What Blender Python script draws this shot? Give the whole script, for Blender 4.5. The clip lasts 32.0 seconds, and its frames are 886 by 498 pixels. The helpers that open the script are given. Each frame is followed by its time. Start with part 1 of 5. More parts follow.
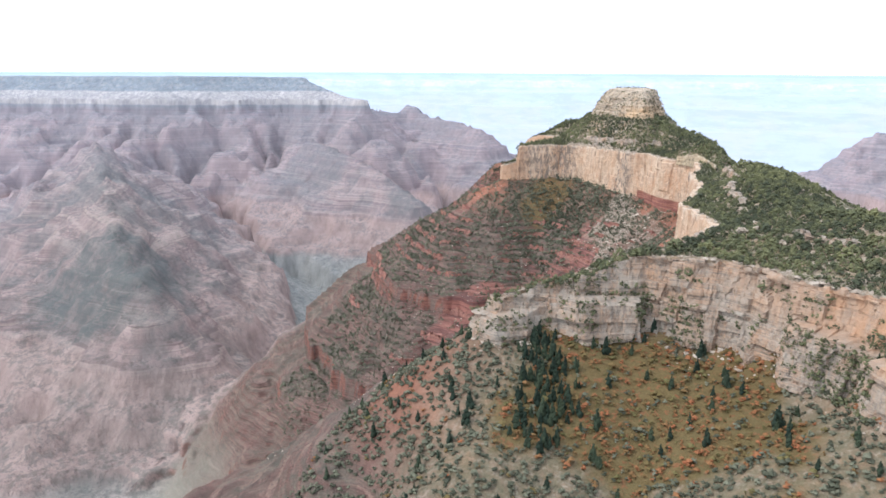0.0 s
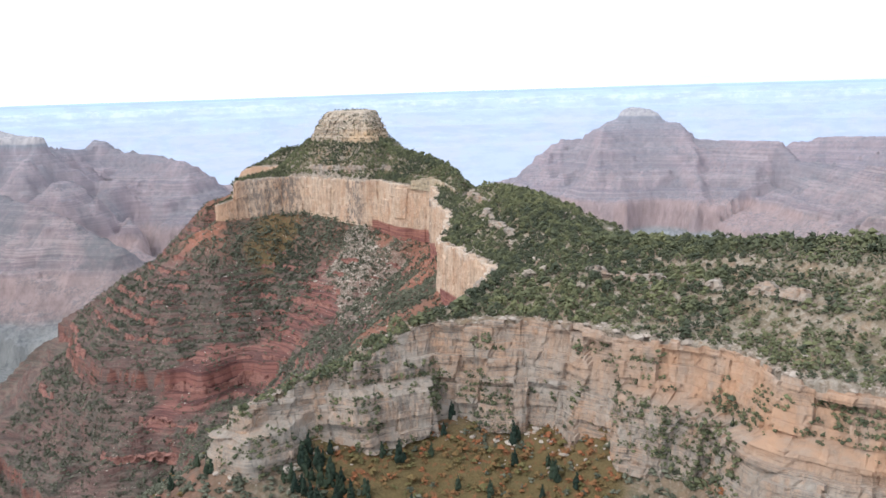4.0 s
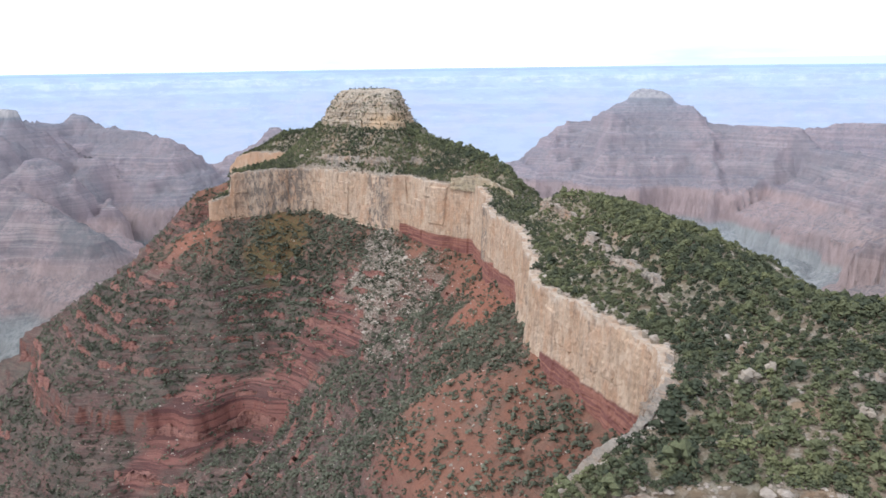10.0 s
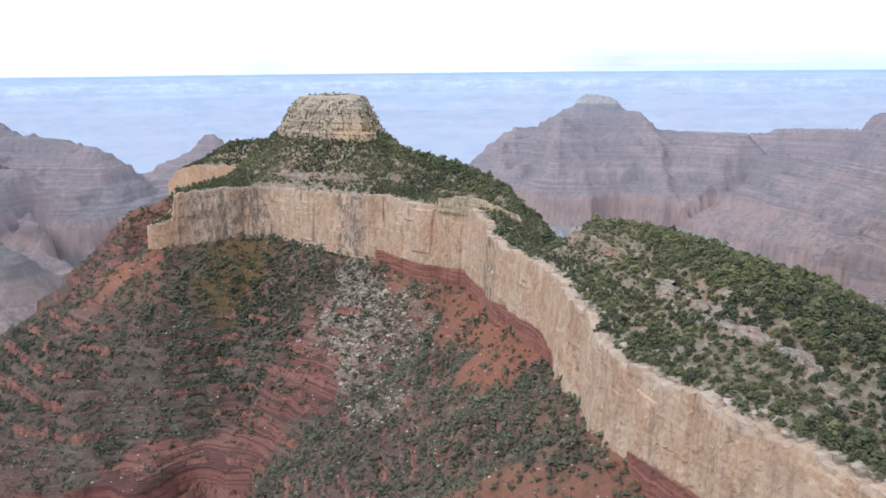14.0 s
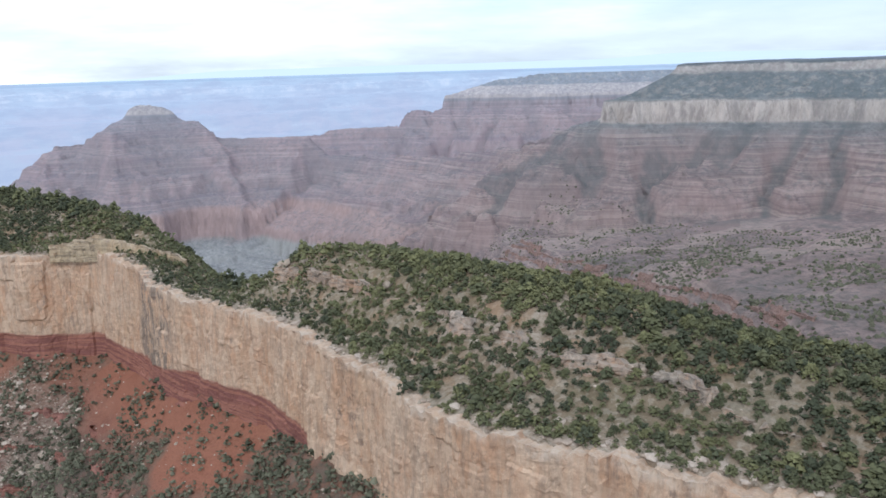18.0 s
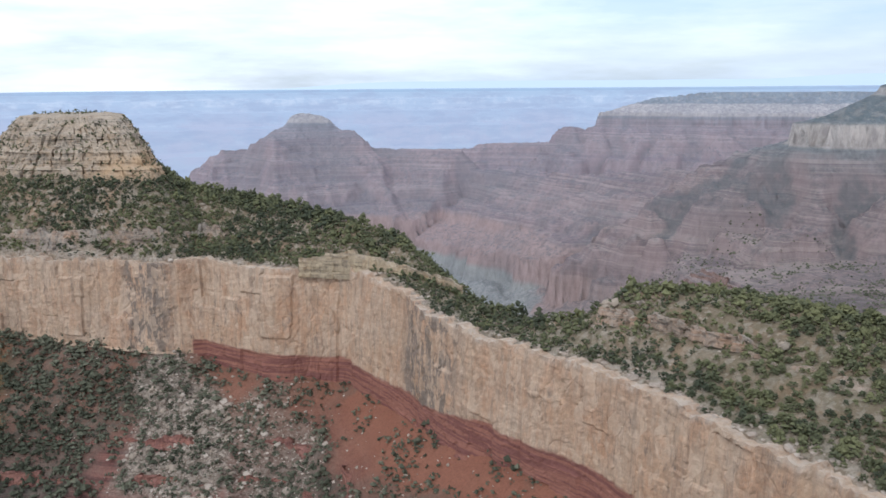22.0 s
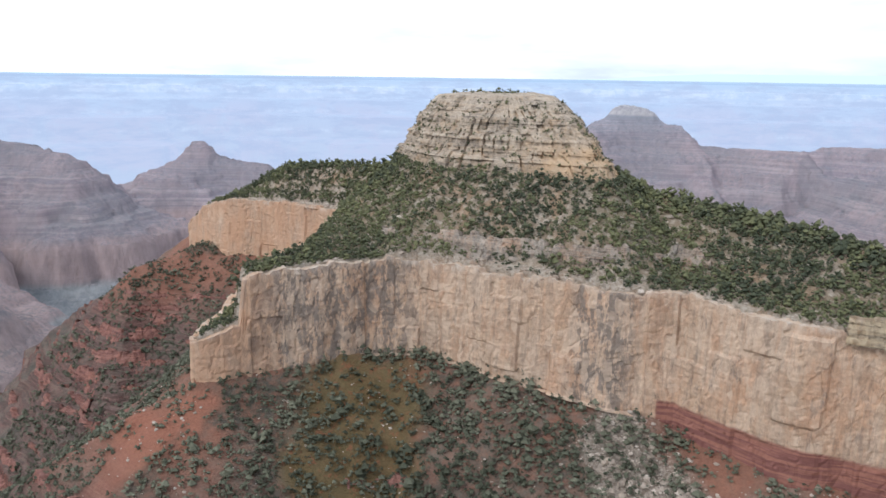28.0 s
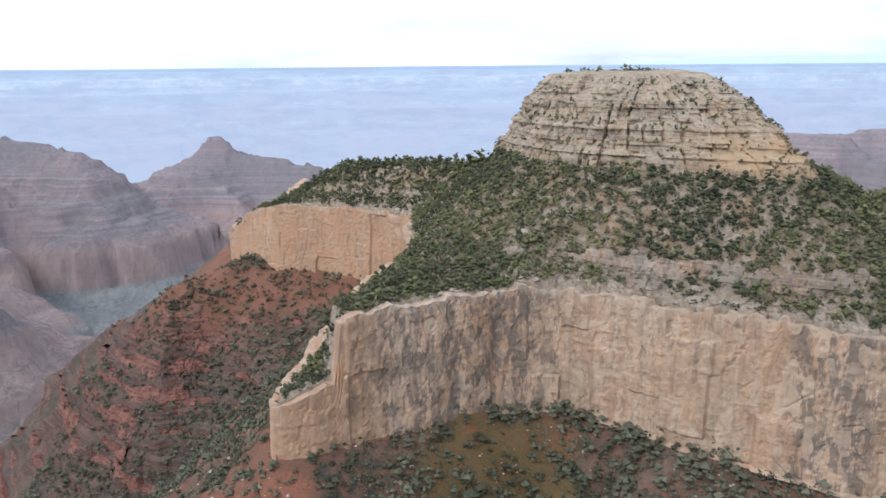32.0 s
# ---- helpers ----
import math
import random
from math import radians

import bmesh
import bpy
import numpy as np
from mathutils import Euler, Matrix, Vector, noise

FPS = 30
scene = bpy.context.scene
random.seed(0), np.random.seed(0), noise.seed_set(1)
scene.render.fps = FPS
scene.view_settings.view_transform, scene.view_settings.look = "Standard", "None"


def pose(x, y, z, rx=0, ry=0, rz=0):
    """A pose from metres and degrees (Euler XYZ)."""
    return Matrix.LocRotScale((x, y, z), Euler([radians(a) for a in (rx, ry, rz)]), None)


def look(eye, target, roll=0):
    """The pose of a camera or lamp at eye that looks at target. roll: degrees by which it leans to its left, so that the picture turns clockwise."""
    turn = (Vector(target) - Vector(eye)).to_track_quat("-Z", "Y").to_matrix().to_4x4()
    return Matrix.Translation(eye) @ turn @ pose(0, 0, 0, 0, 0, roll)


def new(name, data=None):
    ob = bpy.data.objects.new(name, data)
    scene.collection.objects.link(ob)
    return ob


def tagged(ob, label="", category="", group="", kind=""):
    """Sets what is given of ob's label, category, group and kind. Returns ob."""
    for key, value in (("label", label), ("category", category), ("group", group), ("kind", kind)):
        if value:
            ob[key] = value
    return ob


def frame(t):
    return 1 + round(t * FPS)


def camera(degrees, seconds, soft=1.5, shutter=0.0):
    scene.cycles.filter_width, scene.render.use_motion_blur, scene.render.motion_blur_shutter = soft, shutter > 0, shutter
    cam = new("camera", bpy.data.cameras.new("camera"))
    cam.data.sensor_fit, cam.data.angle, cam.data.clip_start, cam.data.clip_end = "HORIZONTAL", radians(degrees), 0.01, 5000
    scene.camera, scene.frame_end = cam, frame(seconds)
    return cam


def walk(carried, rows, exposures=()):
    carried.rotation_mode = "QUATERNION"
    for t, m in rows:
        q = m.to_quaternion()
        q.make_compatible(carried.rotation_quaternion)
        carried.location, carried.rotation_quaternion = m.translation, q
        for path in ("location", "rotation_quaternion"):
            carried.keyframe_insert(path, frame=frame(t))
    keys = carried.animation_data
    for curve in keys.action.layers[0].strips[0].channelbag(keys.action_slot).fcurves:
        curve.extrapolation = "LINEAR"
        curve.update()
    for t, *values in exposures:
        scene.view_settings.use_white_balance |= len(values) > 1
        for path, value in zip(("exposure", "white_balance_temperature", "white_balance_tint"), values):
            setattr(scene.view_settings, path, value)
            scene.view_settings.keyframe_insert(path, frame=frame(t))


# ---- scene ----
cam = camera(60.0, 32.0, soft=1.6)
PATH = [
    (0, (92.41, -193.68, -0.31), (47.78, -107.28, -23.58), 0.29),
    (0.5, (85.19, -178.77, -0.45), (52.83, -87.16, -24.14), 0.31),
    (1, (77.97, -163.82, -0.58), (55.35, -69.54, -25.06), -0.11),
    (1.5, (70.70, -148.90, -0.70), (49.45, -54.34, -25.35), -0.88),
    (2, (63.42, -133.99, -0.82), (43.35, -39.06, -25.04), -0.90),
    (2.5, (56.15, -119.10, -0.93), (38.95, -23.71, -25.50), -1.30),
    (3, (48.92, -104.26, -1.03), (32.22, -8.72, -25.39), -1.91),
    (3.5, (41.75, -89.44, -1.09), (27.87, 7.14, -22.97), -2.19),
    (4, (34.63, -74.62, -1.09), (24.16, 22.59, -22.05), -1.83),
    (4.5, (27.57, -59.78, -1.00), (20.43, 37.76, -21.86), -1.09),
    (6.5, (0.10, -0.57, -0.35), (-0.33, 97.16, -21.56), -0.50),
    (7, (-6.81, 14.20, -0.24), (-9.50, 111.44, -23.40), -0.54),
    (7.5, (-13.74, 28.97, -0.22), (-19.59, 125.61, -25.23), -0.99),
    (8, (-20.68, 43.73, -0.24), (-27.76, 140.22, -25.51), -1.06),
    (8.5, (-27.61, 58.51, -0.29), (-34.03, 155.01, -25.73), -0.60),
    (9, (-34.55, 73.30, -0.35), (-40.72, 169.90, -25.43), -0.95),
    (9.5, (-41.48, 88.09, -0.40), (-49.42, 184.64, -25.20), -0.73),
    (10, (-48.39, 102.85, -0.48), (-57.00, 199.58, -24.31), -0.79),
    (10.5, (-55.30, 117.56, -0.58), (-62.52, 214.44, -24.28), -0.10),
    (11, (-62.23, 132.23, -0.73), (-66.78, 229.23, -24.63), 0.61),
    (11.5, (-69.25, 146.84, -0.94), (-68.27, 243.91, -24.96), 0.79),
    (12, (-76.34, 161.41, -1.23), (-73.66, 258.49, -25.09), 1.19),
    (12.5, (-83.49, 175.92, -1.61), (-82.49, 273.08, -25.24), 1.35),
    (13, (-90.67, 190.36, -2.04), (-93.83, 287.52, -25.51), 1.02),
    (13.5, (-97.89, 204.73, -2.54), (-101.31, 301.92, -25.82), 0.19),
    (15.5, (-126.52, 261.08, -5.37), (-105.00, 355.98, -28.41), -0.50),
    (16, (-133.54, 275.30, -5.98), (-103.88, 368.40, -27.28), 0.03),
    (16.5, (-140.59, 289.52, -6.58), (-102.67, 379.47, -28.32), -0.95),
    (17, (-147.62, 303.75, -7.20), (-101.44, 389.41, -30.22), -0.91),
    (17.5, (-154.60, 317.97, -7.83), (-105.09, 401.80, -30.67), -1.02),
    (18, (-161.49, 332.15, -8.51), (-109.02, 414.02, -31.86), -1.71),
    (18.5, (-168.28, 346.31, -9.24), (-108.81, 423.30, -32.40), -1.48),
    (19, (-174.97, 360.43, -10.00), (-112.91, 435.77, -31.75), -1.47),
    (19.5, (-181.56, 374.53, -10.77), (-118.37, 449.30, -31.15), -1.23),
    (20, (-188.09, 388.62, -11.56), (-125.50, 463.96, -31.69), -0.89),
    (20.5, (-194.56, 402.69, -12.32), (-136.78, 481.71, -32.74), -0.84),
    (21, (-201.00, 416.82, -13.07), (-150.81, 500.73, -34.06), -0.41),
    (21.5, (-207.45, 430.97, -13.81), (-163.16, 518.03, -35.25), -0.28),
    (22, (-213.92, 445.11, -14.59), (-175.39, 534.93, -35.72), -0.43),
    (22.5, (-220.39, 459.18, -15.40), (-187.17, 551.51, -34.67), 2.09),
    (23, (-226.91, 473.18, -16.23), (-204.05, 568.14, -37.70), 0.65),
    (23.5, (-233.48, 487.16, -17.05), (-220.10, 583.76, -39.18), -0.55),
    (24, (-240.12, 501.07, -17.87), (-236.73, 598.62, -39.62), 0.02),
    (24.5, (-246.83, 514.96, -18.67), (-246.35, 612.45, -40.95), 0.15),
    (25, (-253.63, 528.83, -19.45), (-254.86, 626.31, -41.72), 1.08),
    (25.5, (-260.51, 542.66, -20.22), (-262.38, 640.09, -42.65), 1.54),
    (27.5, (-288.56, 596.90, -23.53), (-284.11, 694.21, -46.16), 1.04),
    (28, (-295.53, 610.23, -24.41), (-292.14, 707.67, -46.65), 0.84),
    (28.5, (-302.54, 623.52, -25.30), (-299.66, 720.98, -47.48), 0.43),
    (29, (-309.56, 636.78, -26.20), (-307.51, 734.21, -48.63), -0.08),
    (29.5, (-316.58, 650.00, -27.14), (-313.94, 747.31, -50.05), -0.30),
    (30, (-323.65, 663.21, -28.10), (-319.09, 760.36, -51.37), -0.95),
    (30.5, (-330.74, 676.41, -29.09), (-325.01, 773.50, -52.35), -0.55),
    (31, (-337.86, 689.59, -30.06), (-330.61, 786.55, -53.43), -0.32),
    (31.5, (-345.00, 702.78, -31.05), (-340.63, 799.85, -54.71), 0.22),
    (32, (-352.14, 715.96, -32.05), (-350.15, 813.15, -55.53), -0.46),
]
walk(cam, [(t, look(eye, target, roll)) for t, eye, target, roll in PATH],
     [(0, 0.90, 5880, 8), (4, 0.68, 5880, 8), (9, 0.52, 5720, 8), (13, 0.45, 5720, 8), (17, 0.22, 5720, 8), (20, 0.20, 5720, 8), (23, 0.04, 5730, 8), (28, 0.33, 5800, 8), (32, 0.29, 5830, 8)])

# ---- sky and light ----
SUN_AZ, SUN_EL = radians(230), radians(48)
world = bpy.data.worlds.new("overcast_sky")
scene.world = world
world.use_nodes = True
wn, wl = world.node_tree.nodes, world.node_tree.links
wn.clear()
w_out, w_bg = wn.new("ShaderNodeOutputWorld"), wn.new("ShaderNodeBackground")
w_sky, w_co, w_map = wn.new("ShaderNodeTexSky"), wn.new("ShaderNodeTexCoord"), wn.new("ShaderNodeMapping")
w_noise, w_ramp, w_mix, w_gain = wn.new("ShaderNodeTexNoise"), wn.new("ShaderNodeValToRGB"), wn.new("ShaderNodeMixRGB"), wn.new("ShaderNodeMixRGB")
w_sky.sky_type, w_sky.sun_disc, w_sky.sun_elevation, w_sky.sun_rotation = "NISHITA", False, SUN_EL, SUN_AZ
w_map.inputs["Scale"].default_value = (1.5, 1.5, 9.0)
w_noise.inputs["Scale"].default_value, w_noise.inputs["Detail"].default_value = 1.6, 7.0
w_noise.inputs["Roughness"].default_value = 0.58
w_ramp.color_ramp.elements[0].position, w_ramp.color_ramp.elements[0].color = 0.29, (0.35, 0.35, 0.35, 1)
w_ramp.color_ramp.elements[1].position, w_ramp.color_ramp.elements[1].color = 0.54, (1, 1, 1, 1)
w_gain.blend_type, w_gain.inputs[0].default_value, w_gain.inputs[2].default_value = "MULTIPLY", 1.0, (0.105, 0.108, 0.118, 1)
w_grey, w_shade = wn.new("ShaderNodeTexNoise"), wn.new("ShaderNodeValToRGB")
w_grey.inputs["Scale"].default_value, w_grey.inputs["Detail"].default_value = 1.1, 6.0
w_shade.color_ramp.elements[0].position, w_shade.color_ramp.elements[0].color = 0.40, (0.80, 0.86, 0.94, 1)
w_shade.color_ramp.elements[1].position, w_shade.color_ramp.elements[1].color = 0.56, (1.12, 1.14, 1.17, 1)
w_tilt = wn.new("ShaderNodeMath")
w_tilt.operation, w_tilt.inputs[1].default_value = "MULTIPLY_ADD", -0.10
w_bg.inputs["Strength"].default_value = 1.0
wl.new(w_co.outputs["Generated"], w_map.inputs["Vector"])
wl.new(w_map.outputs[0], w_noise.inputs["Vector"])
w_xyz, w_thin = wn.new("ShaderNodeSeparateXYZ"), wn.new("ShaderNodeMath")
w_thin.operation = "MULTIPLY_ADD"
w_thin.inputs[1].default_value = -0.09
wl.new(w_co.outputs["Generated"], w_xyz.inputs[0])
wl.new(w_xyz.outputs["X"], w_thin.inputs[0])
wl.new(w_map.outputs[0], w_grey.inputs["Vector"])
wl.new(w_xyz.outputs["X"], w_tilt.inputs[0])
wl.new(w_grey.outputs[0], w_tilt.inputs[2])
wl.new(w_tilt.outputs[0], w_shade.inputs[0])
wl.new(w_shade.outputs[0], w_mix.inputs[2])
wl.new(w_noise.outputs[0], w_thin.inputs[2])
wl.new(w_thin.outputs[0], w_ramp.inputs[0])
wl.new(w_sky.outputs[0], w_gain.inputs[1])
wl.new(w_ramp.outputs[0], w_mix.inputs[0])
wl.new(w_gain.outputs[0], w_mix.inputs[1])
wl.new(w_mix.outputs[0], w_bg.inputs["Color"])
wl.new(w_bg.outputs[0], w_out.inputs[0])
sun = new("sun", bpy.data.lights.new("sun", "SUN"))
sun.data.energy, sun.data.angle, sun.data.color = 1.1, radians(14), (1.0, 0.95, 0.88)
sun.matrix_world = look((math.sin(SUN_AZ) * 900, math.cos(SUN_AZ) * 900, 1000), (0, 0, 0))


# ---- numbers: noise, lines, grids ----
def lattice(ix, iy, iz, seed):
    """A repeatable number from 0 to 1 for each lattice corner."""
    n = (ix.astype(np.int64) * 374761393 + iy.astype(np.int64) * 668265263 + iz.astype(np.int64) * 2147483647 + seed * 974634777) & 0xFFFFFFFF
    n = ((n ^ (n >> 13)) * 1274126177) & 0xFFFFFFFF
    n = ((n ^ (n >> 16)) * 2246822519) & 0xFFFFFFFF
    return ((n ^ (n >> 15)) & 0xFFFFFF) / 16777216.0


def grain(x, y, z=None, seed=0):
    """Smooth noise from -1 to 1."""
    x, y = np.asarray(x, float), np.asarray(y, float)
    z = np.zeros_like(x) if z is None else np.asarray(z, float)
    fx, fy, fz = np.floor(x), np.floor(y), np.floor(z)
    ux, uy, uz = x - fx, y - fy, z - fz
    ux, uy, uz = ux * ux * (3 - 2 * ux), uy * uy * (3 - 2 * uy), uz * uz * (3 - 2 * uz)
    total = 0.0
    for a in (0, 1):
        for b in (0, 1):
            for c in (0, 1):
                weight = (ux if a else 1 - ux) * (uy if b else 1 - uy) * (uz if c else 1 - uz)
                total = total + weight * lattice(fx + a, fy + b, fz + c, seed)
    return total * 2 - 1


def rough(x, y, size, octaves=4, seed=0, z=None):
    """Fractal noise from about -1 to 1, whose largest waves are size metres long."""
    total, gain, scale = 0.0, 0.5, 1.0 / size
    for o in range(octaves):
        total = total + gain * grain(np.asarray(x) * scale, np.asarray(y) * scale, None if z is None else np.asarray(z) * scale, seed + o)
        gain, scale = gain * 0.5, scale * 2.03
    return total


def nearest(x, y, line, closed=False):
    """Distance to a line of points (x, y, values...), the length along it, the values there, and the side (+1: to its right)."""
    line = np.asarray(line, float)
    if closed:
        line = np.vstack([line, line[:1]])
    best = np.full(x.shape, 1e18)
    along, side = np.zeros(x.shape), np.ones(x.shape)
    vals = np.zeros(x.shape + (line.shape[1] - 2,))
    run = 0.0
    for a, b in zip(line[:-1], line[1:]):
        dx, dy = b[0] - a[0], b[1] - a[1]
        long = math.hypot(dx, dy) + 1e-9
        t = np.clip(((x - a[0]) * dx + (y - a[1]) * dy) / long**2, 0, 1)
        d = (x - a[0] - t * dx) ** 2 + (y - a[1] - t * dy) ** 2
        less = d < best
        best = np.where(less, d, best)
        along = np.where(less, run + t * long, along)
        side = np.where(less, np.sign((x - a[0]) * dy - (y - a[1]) * dx), side)
        vals = np.where(less[..., None], a[2:] + t[..., None] * (b[2:] - a[2:]), vals)
        run += long
    return np.sqrt(best), along, vals, side


def inside(x, y, ring):
    """Which points lie within a ring."""
    ring = np.asarray(ring, float)
    hit = np.zeros(x.shape, bool)
    for a, b in zip(ring, np.roll(ring, -1, axis=0)):
        cross = (a[1] > y) != (b[1] > y)
        hit ^= cross & (x < (b[0] - a[0]) * (y - a[1]) / (b[1] - a[1] + 1e-12) + a[0])
    return hit


def smooth(v, a, b):
    t = np.clip((v - a) / (b - a), 0, 1)
    return t * t * (3 - 2 * t)


def mesh_from(name, verts, faces, material, layers=None, soft_shade=False):
    """A mesh object out of arrays of corners and of equal-sided faces, with point layers."""
    verts, faces = np.asarray(verts, np.float32), np.asarray(faces, np.int32)
    me = bpy.data.meshes.new(name)
    me.vertices.add(len(verts))
    me.vertices.foreach_set("co", verts.ravel())
    n = faces.shape[1]
    me.loops.add(faces.size)
    me.loops.foreach_set("vertex_index", faces.ravel())
    me.polygons.add(len(faces))
    me.polygons.foreach_set("loop_start", np.arange(0, faces.size, n, dtype=np.int32))
    me.polygons.foreach_set("use_smooth", np.full(len(faces), soft_shade))
    me.update(calc_edges=True)
    for key, values in (layers or {}).items():
        me.attributes.new(key, "FLOAT", "POINT").data.foreach_set("value", np.asarray(values, np.float32).ravel())
    me.materials.append(material)
    return new(name, me)


def sheet(nx, ny):
    """Faces of a grid of nx by ny corners."""
    i = np.arange(nx * ny).reshape(ny, nx)
    return np.stack([i[:-1, :-1], i[:-1, 1:], i[1:, 1:], i[1:, :-1]], -1).reshape(-1, 4)


# ---- materials ----
class Mat:
    """A node material, built by short calls."""

    def __init__(self, name, roughness=0.9):
        self.m = bpy.data.materials.new(name)
        self.m.use_nodes = True
        self.t = self.m.node_tree
        self.bsdf = next(n for n in self.t.nodes if n.type == "BSDF_PRINCIPLED")
        self.bsdf.inputs["Roughness"].default_value = roughness
        self.bsdf.inputs["Specular IOR Level"].default_value = 0.15
        self.co = self.t.nodes.new("ShaderNodeTexCoord").outputs["Object"]

    def link(self, a, b):
        self.t.links.new(a, b)

    def stretch(self, scale, turn=(0, 0, 0)):
        n = self.t.nodes.new("ShaderNodeMapping")
        n.inputs["Scale"].default_value = scale
        n.inputs["Rotation"].default_value = turn
        self.link(self.co, n.inputs["Vector"])
        return n.outputs[0]

    def noise(self, scale=(1, 1, 1), size=1.0, detail=5.0, roughness=0.6, warp=0.0):
        n = self.t.nodes.new("ShaderNodeTexNoise")
        n.inputs["Scale"].default_value, n.inputs["Detail"].default_value = 1.0 / size, detail
        n.inputs["Roughness"].default_value, n.inputs["Distortion"].default_value = roughness, warp
        self.link(self.stretch(scale), n.inputs["Vector"])
        return n.outputs[0]

    def cells(self, size, feature="F1", scale=(1, 1, 1), out="Distance", wander=0.0):
        n = self.t.nodes.new("ShaderNodeTexVoronoi")
        n.feature = feature
        n.inputs["Scale"].default_value = 1.0 / size
        place = self.stretch(scale)
        if wander:
            shift, add, less = self.t.nodes.new("ShaderNodeTexNoise"), self.t.nodes.new("ShaderNodeVectorMath"), self.t.nodes.new("ShaderNodeVectorMath")
            shift.inputs["Scale"].default_value, shift.inputs["Detail"].default_value = 0.8 / size, 5.0
            self.link(place, shift.inputs["Vector"])
            less.operation = "SCALE"
            less.inputs["Scale"].default_value = wander
            self.link(shift.outputs["Color"], less.inputs[0])
            self.link(place, add.inputs[0]), self.link(less.outputs[0], add.inputs[1])
            place = add.outputs[0]
        self.link(place, n.inputs["Vector"])
        return n.outputs[out]

    def ramp(self, value, stops, smoothly=False):
        n = self.t.nodes.new("ShaderNodeValToRGB")
        r = n.color_ramp
        r.interpolation = "EASE" if smoothly else "LINEAR"
        while len(r.elements) < len(stops):
            r.elements.new(0.5)
        for e, (p, c) in zip(r.elements, stops):
            e.position = p
            e.color = (*c, 1) if isinstance(c, tuple) else (c, c, c, 1)
        self.link(value, n.inputs[0])
        return n.outputs[0]

    def put(self, socket, value):
        if isinstance(value, (int, float)):
            socket.default_value = value
        elif isinstance(value, tuple):
            socket.default_value = (*value, 1)
        else:
            self.link(value, socket)

    def mix(self, how, a, b, kind="MIX"):
        n = self.t.nodes.new("ShaderNodeMixRGB")
        n.blend_type = kind
        for socket, value in zip(n.inputs, (how, a, b)):
            self.put(socket, value)
        return n.outputs[0]

    def math(self, op, a, b=0.0, clamp=False):
        n = self.t.nodes.new("ShaderNodeMath")
        n.operation, n.use_clamp = op, clamp
        self.put(n.inputs[0], a), self.put(n.inputs[1], b)
        return n.outputs[0]

    def layer(self, name):
        n = self.t.nodes.new("ShaderNodeAttribute")
        n.attribute_name = name
        return n.outputs["Fac"]

    def height(self, low, high, wobble=0.0, wobble_size=60.0):
        """0 to 1 from the world height low to high, a little uneven."""
        n = self.t.nodes.new("ShaderNodeSeparateXYZ")
        self.link(self.co, n.inputs[0])
        z = n.outputs["Z"]
        if wobble:
            z = self.math("ADD", z, self.math("MULTIPLY", self.math("SUBTRACT", self.noise(size=wobble_size), 0.5), wobble * 2))
        m = self.t.nodes.new("ShaderNodeMapRange")
        m.inputs["From Min"].default_value, m.inputs["From Max"].default_value = low, high
        self.link(z, m.inputs["Value"])
        return m.outputs[0]

    def steep(self):
        """How level the face lies: 1 flat, 0 upright."""
        g, s = self.t.nodes.new("ShaderNodeNewGeometry"), self.t.nodes.new("ShaderNodeSeparateXYZ")
        self.link(g.outputs["Normal"], s.inputs[0])
        return s.outputs["Z"]

    def per_piece(self):
        return self.t.nodes.new("ShaderNodeNewGeometry").outputs["Random Per Island"]

    def per_object(self):
        return self.t.nodes.new("ShaderNodeObjectInfo").outputs["Random"]

    def done(self, color, bump=None, strength=0.5, distance=1.0):
        self.put(self.bsdf.inputs["Base Color"], color)
        if bump is not None:
            n = self.t.nodes.new("ShaderNodeBump")
            n.inputs["Strength"].default_value, n.inputs["Distance"].default_value = strength, distance
            self.link(bump, n.inputs["Height"])
            self.link(n.outputs[0], self.bsdf.inputs["Normal"])
        return self.m


